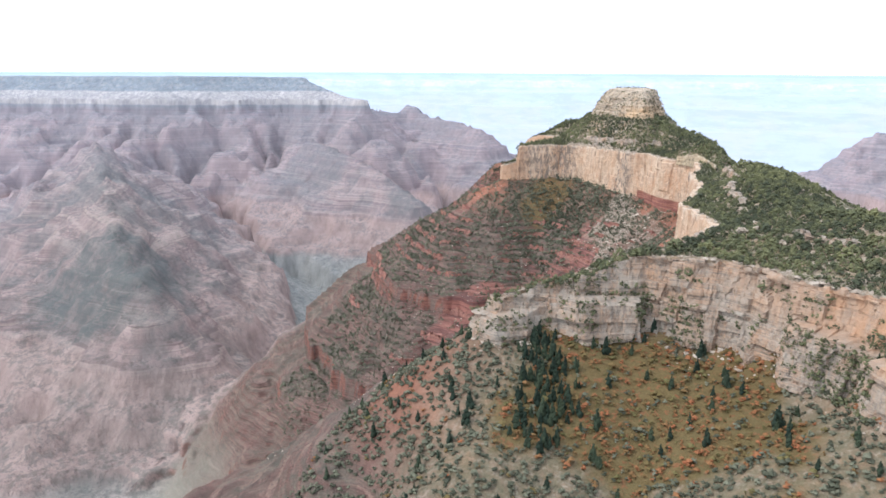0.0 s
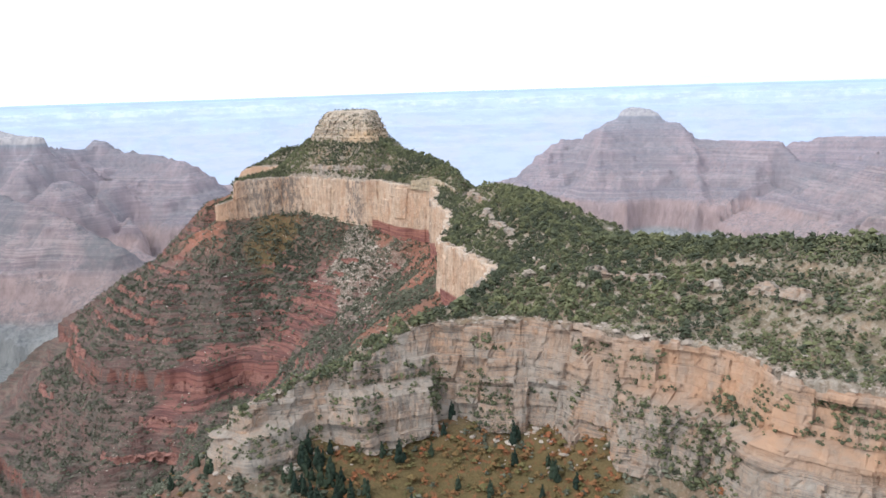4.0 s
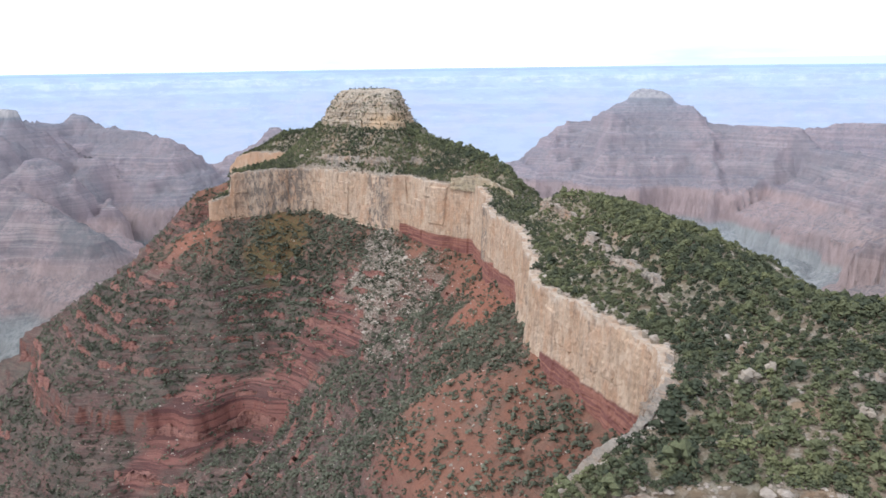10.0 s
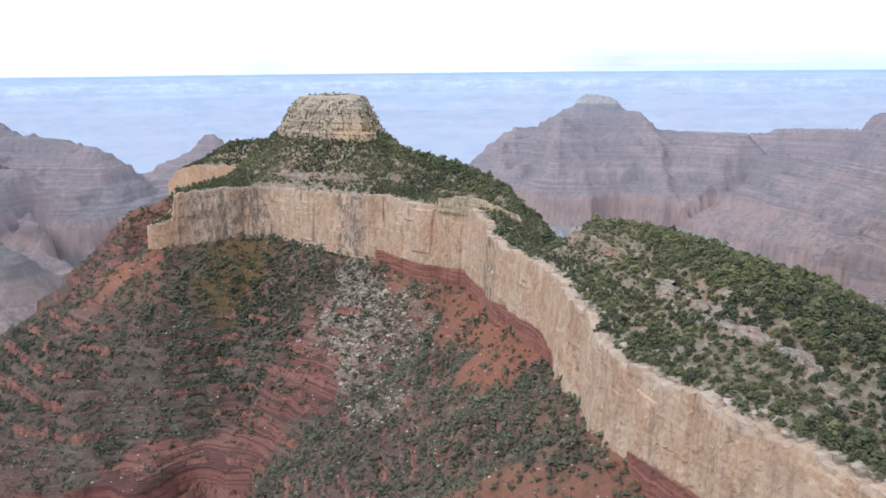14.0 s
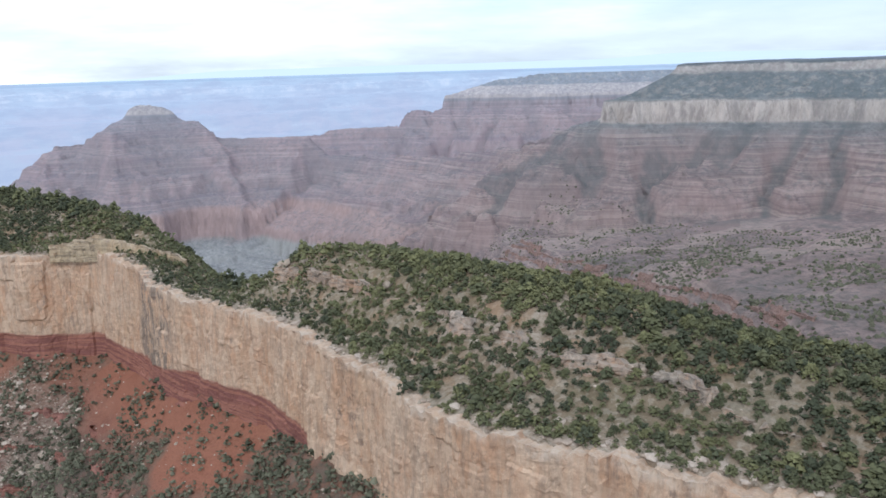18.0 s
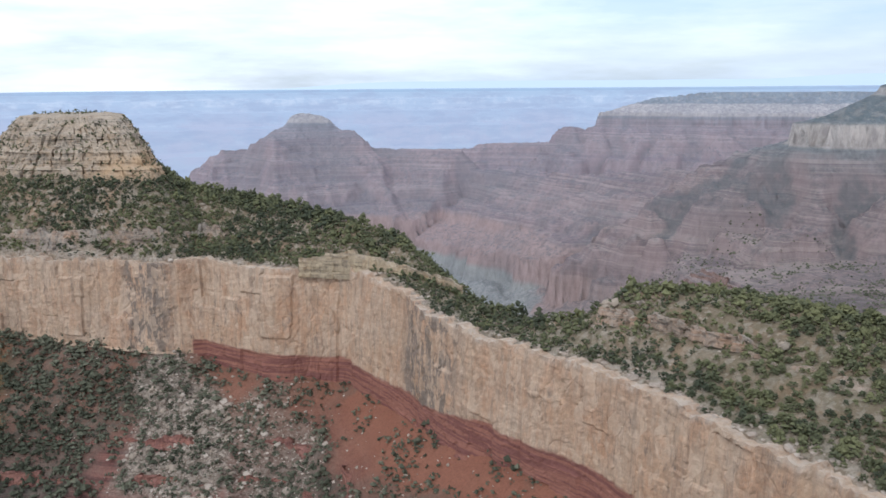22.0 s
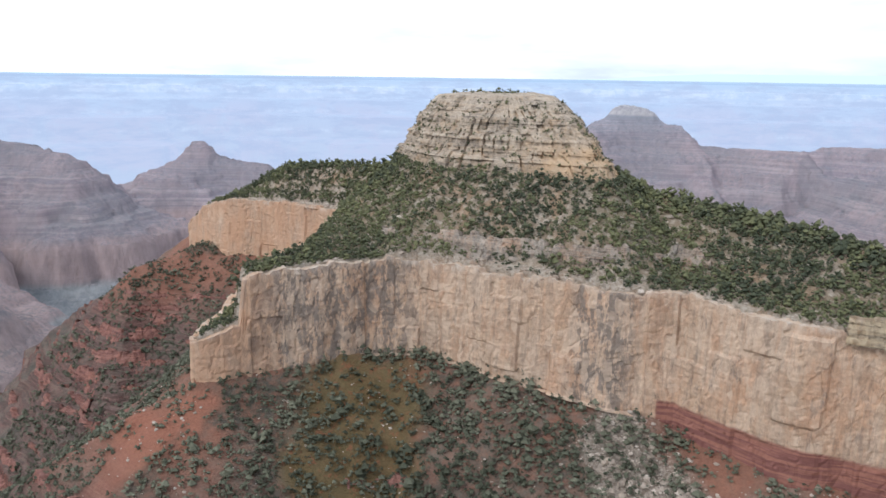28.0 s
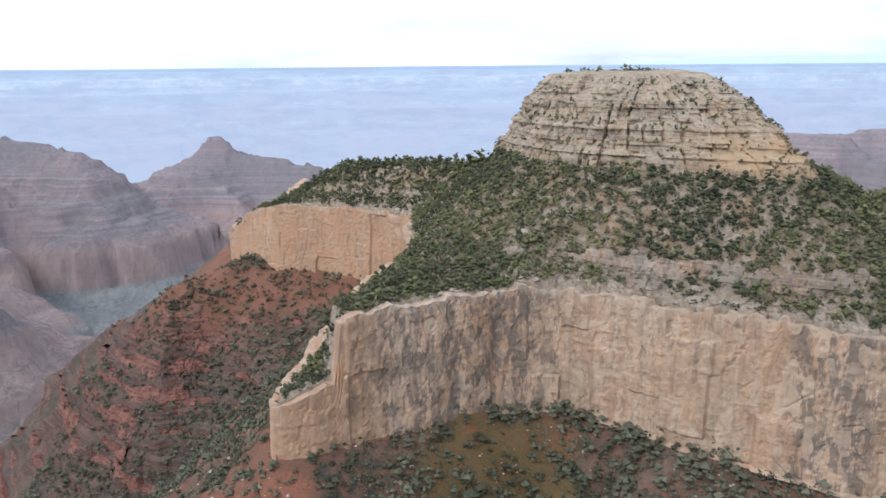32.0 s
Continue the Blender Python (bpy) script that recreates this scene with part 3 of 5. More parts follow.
def beds(z, thick, amount, x, y, edge=0.66):
    """Breaks a slope into ledges."""
    q = (z + 5 * rough(x, y, 140, 3, 31)) / thick
    f = q - np.floor(q)
    return z + amount * thick * (smooth(f, edge, 0.95) - f)


def highest(a, b, round_off):
    """The higher of two lands, with a rounded meeting."""
    return 0.5 * (a + b + np.sqrt((a - b) ** 2 + round_off**2))


def buttress(x, y, along):
    """From 0 in the gullies to 1 on the spurs that stand out along a rim."""
    return np.abs(np.sin(np.pi * (along + 330 * rough(x, y, 420, 4, 15)) / 200))


def far_land(x, y):
    """Height of the wide canyon."""
    warp = rough(x, y, 420, 5, 11) * 130 + 330 * np.abs(rough(x, y, 300, 5, 13)) - 60
    fine = 60 * np.abs(rough(x, y, 95, 4, 5)) + 10 * rough(x, y, 40, 2, 6)
    z = -735 + rough(x, y, 600, 5, 3) * 150 + 60 * np.abs(rough(x, y, 150, 4, 7))
    for top, fall, ring in PLATEAUS:
        d, along, _, _ = nearest(x, y, ring, True)
        d = d * np.where(inside(x, y, ring), -1, 1)
        d = d - 110 * (buttress(x, y, along) - 0.55) * smooth(d, 4, 180)
        d = d + warp * smooth(d, -130, 240) * 0.9 + 1.3 * fine * smooth(d, -80, 20)
        z = np.maximum(z, top - np.interp(d, *zip(*fall)) + 4 * rough(x, y, 160, 3, 9))
    for fall, line in RIDGES:
        d, _, v, _ = nearest(x, y, line)
        d = np.maximum(d + warp * 0.7 * smooth(d, 10, 260) + 0.6 * fine, 0)
        z = np.maximum(z, v[..., 0] - np.interp(d, *zip(*fall)) + 4 * rough(x, y, 90, 3, 4))
    d, _, v, s = nearest(x, y, BENCH)
    d = d * s + rough(x, y, 150, 4, 21) * 55
    edge = v[..., 0] - np.interp(-d, *zip(*FALL_BENCH)) + np.clip(d, 0, 900) * 0.05
    edge = edge + smooth(d, 0, 60) * 14 * rough(x, y, 130, 4, 23)
    z = np.maximum(z, np.where(d > 1100, -999, edge))
    return z + smooth(-z, 200, 260) * smooth(-z, 700, 640) * (beds(z, 27.0, 0.65, x, y, 0.55) - z)


def red_strip(x, y):
    """Where the red beds stand out as a low wall under the cliff."""
    return smooth(y, 610, 680) * smooth(x, -190, -150) + 0.8 * smooth(np.hypot(x - 5, y - 450), 80, 50)


def near_land(x, y):
    """Height of the ridge and its slopes, and the cover of the ground."""
    wx, wy = x + 1.2 * rough(x, y, 26, 3, 41), y + 1.2 * rough(x, y, 26, 3, 42)
    dr, u, rim, _ = nearest(wx, wy, RIM)
    dc, _, crest, side = nearest(x, y, CREST)
    within = inside(wx, wy, RING)
    zr, zb, zc = rim[..., 0], rim[..., 1], crest[..., 0]
    w = dc / (dc + dr + 1e-6)
    # the top, from the rim up to the crest, with two low ledges
    g = w + 0.06 * rough(x, y, 40, 3, 43)
    step = np.interp(g, [0, 0.28, 0.32, 0.60, 0.64, 1.0], [0, 0.20, 0.34, 0.60, 0.74, 1.0])
    top = zc + (zr - 0.8 - zc) * step + 1.6 * rough(x, y, 30, 4, 44) * smooth(dr, 0, 8)
    east = zc - np.interp(dc, [0, 30, 90, 200, 400, 800], [0, 7, 38, 110, 215, 330]) * (1 + 0.25 * rough(x, y, 90, 3, 45)) * (1 + 1.4 * smooth(y, 730, 830)) - 9 * smooth(dc, 0, 14) * smooth(y, 730, 830) + 2 * rough(x, y, 22, 3, 46)
    top = np.where(side > 0, np.minimum(east, zc + 3), top)
    dk = nearest(x, y, CAP, True)[0] * np.where(inside(x, y, CAP), -1, 1)
    top = np.maximum(top, np.minimum(-82 - 0.84 * np.maximum(dk - 2, 0) + 1.5 * rough(x, y, 24, 3, 55), zr - 0.8 + 1.15 * dr))
    # the slopes below
    pull = sum(1 / ((x - p[0]) ** 2 + (y - p[1]) ** 2 + 900) ** 1.5 for p in RIM)
    mean_foot = sum(p[3] / ((x - p[0]) ** 2 + (y - p[1]) ** 2 + 900) ** 1.5 for p in RIM) / pull
    zb = zb + (mean_foot - zb) * smooth(dr, 8, 60)
    ribs = rough(x * 0.8 + y * 0.6, (y * 0.8 - x * 0.6) * 0.5, 80, 4, 47)
    fall = np.interp(dr, [0, 6, 14, 110, 240, 330, 600, 900], [0, 8, 13, 86, 188, 262, 470, 600])
    low = zb + 2 - 8.5 * np.clip(red_strip(x, y), 0, 1) - fall + ribs * np.interp(dr, [0, 20, 120, 400], [1, 6, 26, 45])
    for line in SPURS:
        d, _, v, _ = nearest(x, y, line)
        low = highest(low, v[..., 0] - 0.72 * np.maximum(d + 9 * rough(x, y, 35, 4, 48), 0) * (1 + 0.3 * rough(x, y, 60, 2, 49)), 9.0)
    low = low + 2.2 * rough(x, y, 18, 4, 50)
    south = smooth(y, 330, 270) * smooth(x, -150, -60)
    low = np.where(south > 0, low * (1 - south) + south * (zb + 2 - dr * 0.5 + 5 * rough(x, y, 60, 4, 51) + (16 * smooth(x, 10, 90) + 5) * smooth(dr, 34, 2) * (0.75 + 0.9 * rough(x, y, 24, 3, 65))), low)
    ledgy = smooth(-low, 226, 262) * (1 - south)
    low = low + 5 * rough(x, y, 70, 3, 66)
    low = low + ledgy * (beds(low, 7.5, 0.95, x, y) - low)
    low = np.interp(low, [-900, -485, -449, -445, -425, -375, -346, -342, -320, 0], [-900, -485, -468, -437, -425, -375, -360, -335, -320, 0])
    z = np.where(within, top, np.minimum(low, zb + 3 + 0.15 * dr + 18 * south))
    fan = nearest(x, y, [(-185, 966), (-190, 930), (-186, 895), (-180, 868)])[0] / np.interp(y, [850, 905, 970], [30, 34, 16])
    scree = smooth(rough(x, y, 30, 4, 52) * 1.6 + 1.2 - fan, 0.0, 0.8)
    run_out = nearest(x, y, [(-128, 905), (-140, 870), (-165, 815), (-150, 760)])[0] / 26
    scree = np.maximum(scree, 0.55 * smooth(rough(x, y, 30, 3, 56) * 1.2 + 1.0 - run_out, 0, 0.5))
    scree = np.where(within, 0.0, scree)
    patch = smooth(1.1 + rough(x, y, 40, 3, 53) - np.hypot((x + 326) * 0.9, (y - 990) * 0.62) / 34, 0, 0.5)
    bowl = south * smooth(1.25 + 0.9 * rough(x, y, 30, 4, 57) - np.hypot((x - 15) * 0.8, y - 235) / 62, 0, 0.4)
    autumn = np.where(within, 0.0, np.maximum(patch * 0.8, bowl * 0.9))
    green = smooth(rough(x, y, 45, 4, 54) + 0.12, -0.1, 0.3)
    thicket = smooth(1.25 + rough(x, y, 30, 3, 58) - np.hypot(x + 295, (y - 950) * 0.75) / 80, 0, 0.5)
    bare = smooth(1.1 + rough(x, y, 30, 3, 59) * 1.4 - nearest(x, y, [(-60, 700), (-80, 780), (-86, 850)])[0] / 26, 0, 0.4)
    bare = np.maximum(bare, smooth(1.0 + rough(x, y, 30, 3, 60) * 1.4 - nearest(x, y, [(-412, 985), (-440, 960), (-470, 940)])[0] / 24, 0, 0.4))
    nose = smooth(1.15 + rough(x, y, 40, 3, 64) - nearest(x, y, [(-192, 888), (-240, 860), (-300, 825), (-380, 768)])[0] / 40, 0, 0.5)
    brush = np.where(within, 0.15 + 0.35 * green + 0.5 * (side > 0) * smooth(dc, 20, 50), 0.85 * south + (1 - south) * np.clip(0.35 + 0.55 * green + thicket, 0, 1) * smooth(-low, 720, 430) * (1 - 0.5 * scree) * (1 - 0.95 * bare) * (1 - 0.8 * nose))
    redness = np.where(within, 0.0, 1.0 - 0.8 * south)
    return z, redness, scree, brush, autumn, within, dr, np.where(within, 0.0, nose)


def ground(x, y):
    z, redness, scree, brush, autumn, within, dr, nose = near_land(x, y)
    f = far_land(x, y)
    edge = np.minimum.reduce([x + 850, 380 - x, y - 40, 1560 - y])
    z = np.where(edge < 60, f + (z - f) * smooth(edge, 0, 60), z)
    return np.maximum(z, f), redness, scree, brush, autumn, within, dr, nose


STEP = 2.5
gx, gy = np.meshgrid(np.arange(-850, 380.1, STEP), np.arange(40, 1560.1, STEP))
GZ, g_red, g_scree, g_brush, g_autumn, G_IN, G_DR, g_nose = ground(gx, gy)
near_ground = mesh_from("ground", np.stack([gx, gy, GZ], -1).reshape(-1, 3), sheet(gx.shape[1], gx.shape[0]), ground_mat,
                        {"red": g_red, "scree": g_scree, "brush": g_brush, "autumn": g_autumn, "nose": g_nose, "outer": smooth(np.minimum.reduce([gx + 850, 380 - gx, gy - 40, 1560 - gy]) + 30 * rough(gx, gy, 60, 3, 70), 110, 30), "stony": np.where(G_IN, (1 - smooth(gy, 440, 410) * smooth(gx, 70, 35)) * np.maximum(smooth(G_DR + 12 * rough(gx, gy, 18, 3, 68), 15, 2), 0.5 * smooth(rough(gx, gy, 12, 4, 69), 0.08, 0.3)), 0.0)}, True)
tagged(near_ground, "red and buff canyon ridge with ledges, scree and brush", "ground", kind="structure")


def height_at(x, y):
    """Height of the ground sheet."""
    fx, fy = (np.asarray(x) + 850) / STEP, (np.asarray(y) - 40) / STEP
    ix, iy = np.clip(fx.astype(int), 0, gx.shape[1] - 2), np.clip(fy.astype(int), 0, gx.shape[0] - 2)
    tx, ty = fx - ix, fy - iy
    return (GZ[iy, ix] * (1 - tx) + GZ[iy, ix + 1] * tx) * (1 - ty) + (GZ[iy + 1, ix] * (1 - tx) + GZ[iy + 1, ix + 1] * tx) * ty


# the wide canyon
FSTEP = 12.0
fx, fy = np.meshgrid(np.arange(-4200, 4200.1, FSTEP), np.arange(-900, 4700.1, FSTEP))
fz = far_land(fx, fy)
def far_height(x, y):
    ix, iy = ((x + 4200) / FSTEP).astype(int), ((y + 900) / FSTEP).astype(int)
    tx, ty = (x + 4200) / FSTEP - ix, (y + 900) / FSTEP - iy
    return (fz[iy, ix] * (1 - tx) + fz[iy, ix + 1] * tx) * (1 - ty) + (fz[iy + 1, ix] * (1 - tx) + fz[iy + 1, ix + 1] * tx) * ty


# where the colour is darkened for gullies: their brush and their shade
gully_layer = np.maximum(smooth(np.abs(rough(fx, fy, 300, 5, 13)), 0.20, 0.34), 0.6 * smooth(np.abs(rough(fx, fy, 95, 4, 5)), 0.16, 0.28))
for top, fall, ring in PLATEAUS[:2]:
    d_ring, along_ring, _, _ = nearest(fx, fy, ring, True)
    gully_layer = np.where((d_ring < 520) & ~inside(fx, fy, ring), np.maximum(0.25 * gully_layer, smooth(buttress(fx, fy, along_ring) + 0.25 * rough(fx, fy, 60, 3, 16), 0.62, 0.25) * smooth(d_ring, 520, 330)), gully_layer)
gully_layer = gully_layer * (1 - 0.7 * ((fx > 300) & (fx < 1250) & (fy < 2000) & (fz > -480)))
# painted haze grows with distance from the ridge
haze_layer = smooth(np.hypot(fx - 150, fy - 300), 700, 4000) * 0.76 - 0.06 * smooth(fx, -500, -1500)
hidden = (fx > -815) & (fx < 345) & (fy > 75) & (fy < 1525)
fz = np.where(hidden, np.minimum(fz, -300) - 60, fz)
cells = sheet(fx.shape[1], fx.shape[0])
mid_x, mid_y = fx.ravel()[cells].mean(1), fy.ravel()[cells].mean(1)
used, faces = np.unique(cells[np.hypot(mid_x, mid_y - 100) < 4640], return_inverse=True)
corners = np.stack([fx, fy, fz], -1).reshape(-1, 3)
canyon_land = mesh_from("canyon_land", corners[used], faces.reshape(-1, 4), canyon_mat, {"pale": np.clip(haze_layer, 0, 1).ravel()[used], "gully": gully_layer.ravel()[used]}, True)
tagged(canyon_land, "banded red canyon walls, buttes and benches under wooded rims, painted haze mauve farther off", "canyon", kind="structure")

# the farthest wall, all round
# haze blue is painted over the rock tones and emitted, not lit
m = Mat("backdrop_haze_glow", 1.0)
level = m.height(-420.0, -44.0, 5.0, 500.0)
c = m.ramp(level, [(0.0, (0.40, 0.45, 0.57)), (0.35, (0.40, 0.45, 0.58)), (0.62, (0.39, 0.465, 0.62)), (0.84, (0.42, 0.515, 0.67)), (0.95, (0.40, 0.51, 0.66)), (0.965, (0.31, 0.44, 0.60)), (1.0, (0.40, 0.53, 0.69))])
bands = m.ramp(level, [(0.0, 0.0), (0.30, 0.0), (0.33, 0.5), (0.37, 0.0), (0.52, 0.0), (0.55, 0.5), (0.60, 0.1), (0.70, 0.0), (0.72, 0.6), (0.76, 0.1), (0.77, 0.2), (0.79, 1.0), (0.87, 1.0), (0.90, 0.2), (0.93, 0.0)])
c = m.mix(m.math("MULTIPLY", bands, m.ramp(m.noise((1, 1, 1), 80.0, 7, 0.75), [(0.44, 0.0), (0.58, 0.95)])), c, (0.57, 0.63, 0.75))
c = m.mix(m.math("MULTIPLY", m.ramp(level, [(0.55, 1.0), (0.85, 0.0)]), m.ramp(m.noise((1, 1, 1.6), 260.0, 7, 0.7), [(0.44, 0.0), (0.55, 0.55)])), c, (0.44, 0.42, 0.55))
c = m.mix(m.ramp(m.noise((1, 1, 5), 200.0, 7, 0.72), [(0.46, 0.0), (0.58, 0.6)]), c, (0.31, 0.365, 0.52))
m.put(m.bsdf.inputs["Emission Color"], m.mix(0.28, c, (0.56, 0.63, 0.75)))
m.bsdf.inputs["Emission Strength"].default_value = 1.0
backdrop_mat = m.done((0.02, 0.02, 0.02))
az = np.radians(np.arange(-100, 100.01, 0.12))
rows_z = [-44, -47, -60, -64, -92, -96, -150, -158, -220, -232, -330, -345, -480, -900]
rows_d = [0, 4, 6, 40, 44, 110, 130, 210, 225, 330, 340, 470, 560, 760]
ring_x, ring_y, ring_z = [], [], []
bays = 90 * np.abs(rough(az * 1000, az * 0, 130, 5, 61)) + 150 * np.abs(rough(az * 1000, az * 0 + 5, 420, 3, 62))
for i, (zz, dd) in enumerate(zip(rows_z, rows_d)):
    r = 4650 - dd * (0.35 + 0.65 * np.clip(bays / 60, 0, 1.3))
    ring_x.append(r * np.sin(az)), ring_y.append(100 + r * np.cos(az)), ring_z.append(np.full(az.shape, zz) + (3 * rough(az * 1000, az * 0, 200, 3, 63) if i < 2 else 0))
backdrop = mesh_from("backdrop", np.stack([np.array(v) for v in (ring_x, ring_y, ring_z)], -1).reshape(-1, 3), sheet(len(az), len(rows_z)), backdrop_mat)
tagged(backdrop, "far wall of the canyon at the skyline, glowing in painted haze blue", "canyon wall", kind="structure")


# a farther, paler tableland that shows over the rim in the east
m = Mat("tableland_haze_glow", 1.0)
# the land glows: its hazy look is put into the emission colour
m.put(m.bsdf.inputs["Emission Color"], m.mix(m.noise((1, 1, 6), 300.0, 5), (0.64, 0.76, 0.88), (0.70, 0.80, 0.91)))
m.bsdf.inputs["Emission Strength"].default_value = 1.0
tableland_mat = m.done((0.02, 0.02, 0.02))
az = np.radians(np.arange(2, 100.01, 0.25))
rise = 46 * smooth(np.degrees(az), 3, 17) + 5 * rough(az * 1000, az * 0, 160, 3, 67) + 22 * smooth(np.degrees(az), 40, 47) * smooth(np.degrees(az), 62, 50)
top_z = np.stack([-50 + rise, -70 + 0 * az, -900 + 0 * az])
far_x, far_y = (np.broadcast_to(v, top_z.shape) for v in (4700 * np.sin(az), 100 + 4700 * np.cos(az)))
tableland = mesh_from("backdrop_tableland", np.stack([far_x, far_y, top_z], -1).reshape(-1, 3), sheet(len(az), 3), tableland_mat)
tagged(tableland, "tableland beyond the far rim, glowing in painted haze blue", "distance", kind="structure")


# ---- cliffs ----
def cliff(name, line, material, label, lean=0.05, jag=2.0, block=1.4, block_w=9.0, block_h=16.0, stains=(), seed=0, spacing=1.5, out=1.0, inset=5.0, big=0.0, foot=False, tiers=0.0, warm=None):
    """A jointed cliff along a rim line of (x, y, rim height, foot height); the drop is on the left of its run."""
    line = np.asarray(line, float)
    seg = np.hypot(*np.diff(line[:, :2], axis=0).T)
    run = np.r_[0, np.cumsum(seg)]
    u = np.arange(0, run[-1], spacing)
    p = np.stack([np.interp(u, run, line[:, k]) for k in range(4)], -1)
    k = np.ones(5) / 5
    for a in (0, 1):
        p[:, a] = np.convolve(np.pad(p[:, a], 2, mode="edge"), k, "valid")
    t = np.gradient(p[:, :2], axis=0)
    t /= np.linalg.norm(t, axis=1, keepdims=True) + 1e-9
    n = np.stack([-t[:, 1], t[:, 0]], -1)
    wide = np.ones(13) / 13
    for a in (0, 1):
        n[:, a] = np.convolve(np.pad(n[:, a], 6, mode="edge"), wide, "valid")
    tall = float((p[:, 2] - p[:, 3]).max()) + 10
    rows = int(tall / spacing) + 2
    v = np.linspace(0, 1, rows)[:, None]
    notch = np.floor(u / 4.5 + 0.6 * rough(u, u * 0, 12, 3, seed + 18))
    zr = p[:, 2] + 2.0 * rough(u, u * 0, 13, 4, seed + 1) + 2.4 * (lattice(notch, notch * 0, notch * 0, seed + 19) - 0.45) + 0.5 * grain(u / 2.1, u * 0, None, seed + 8) + 0.4
    deep = 11.0 * red_strip(p[:, 0], p[:, 1]) if foot else u * 0
    z = zr - v * np.maximum(zr - p[:, 3] + 8 + deep, 3)
    uu = np.broadcast_to(u, z.shape)
    col = uu / block_w + 1.5 * rough(uu, z, 34, 4, seed + 6)
    cell = np.floor(col)
    layer = np.floor(z / block_h + 3 * lattice(cell, cell * 0, cell * 0, seed + 7) + 0.3 * rough(uu, z, 12, 2, seed + 10))
    o = lean * (zr - z) + jag * (0.3 + rough(uu, z * 0.5, 38, 3, seed + 2))
    o = o + block * (lattice(cell, layer, cell * 0, seed + 3) - 0.4)
    fine_col = np.floor(uu / (block_w * 0.37) + 0.5 * rough(uu, z, 15, 2, seed + 11))
    o = o + 0.45 * block * (lattice(fine_col, np.floor(z / (block_h * 0.45)), fine_col * 0, seed + 4) - 0.5)
    big_col = np.floor(uu / 17.0 + 0.3 * rough(uu, z * 0.4, 40, 3, seed + 14))
    o = o + big * (lattice(big_col, np.floor(z / 40.0 + 2 * lattice(big_col, big_col * 0, big_col * 0, seed + 15)), big_col * 0, seed + 16) - 0.3)
    o = o - 0.8 * block * (np.abs(col - cell - 0.5) > 0.44) + 0.25 * grain(uu / 2.2, z / 1.7, None, seed + 5)
    tier = np.floor(z / 2.7 + 0.5 * rough(uu, z * 0, 60, 3, seed + 20))
    o = o + tiers * (lattice(tier, np.floor(uu / 26.0 + 0.4 * rough(uu, z, 9, 2, seed + 22)), tier * 0, seed + 21) - 0.5)
    o = o + out
    o[0] -= inset
    z[0] -= 1.3
    o[-1] += 2
    x, y = p[:, 0] + n[:, 0] * o, p[:, 1] + n[:, 1] * o
    stain = np.zeros(z.shape)
    for sx, sy, size in stains:
        stain = np.maximum(stain, smooth(np.hypot(x - sx, y - sy), size, size * 0.5))
    ob = mesh_from(name, np.stack([x, y, z], -1).reshape(-1, 3), sheet(len(u), rows), material, {"stain": stain, "lip": smooth(zr - z - 3.5 * np.clip(rough(uu, uu * 0, 24, 3, seed + 24), -0.6, 1), 5.0, 1.0), "warm": warm(x, y, z) if warm else 0 * z, "foot": smooth(p[:, 3] + 2.0 + 1.5 * rough(uu, uu * 0, 20, 3, seed + 17) - z, 0, 1.0) * (red_strip(x, y) > 0.3 if foot else 0)})
    return tagged(ob, label, "cliff", kind="structure")


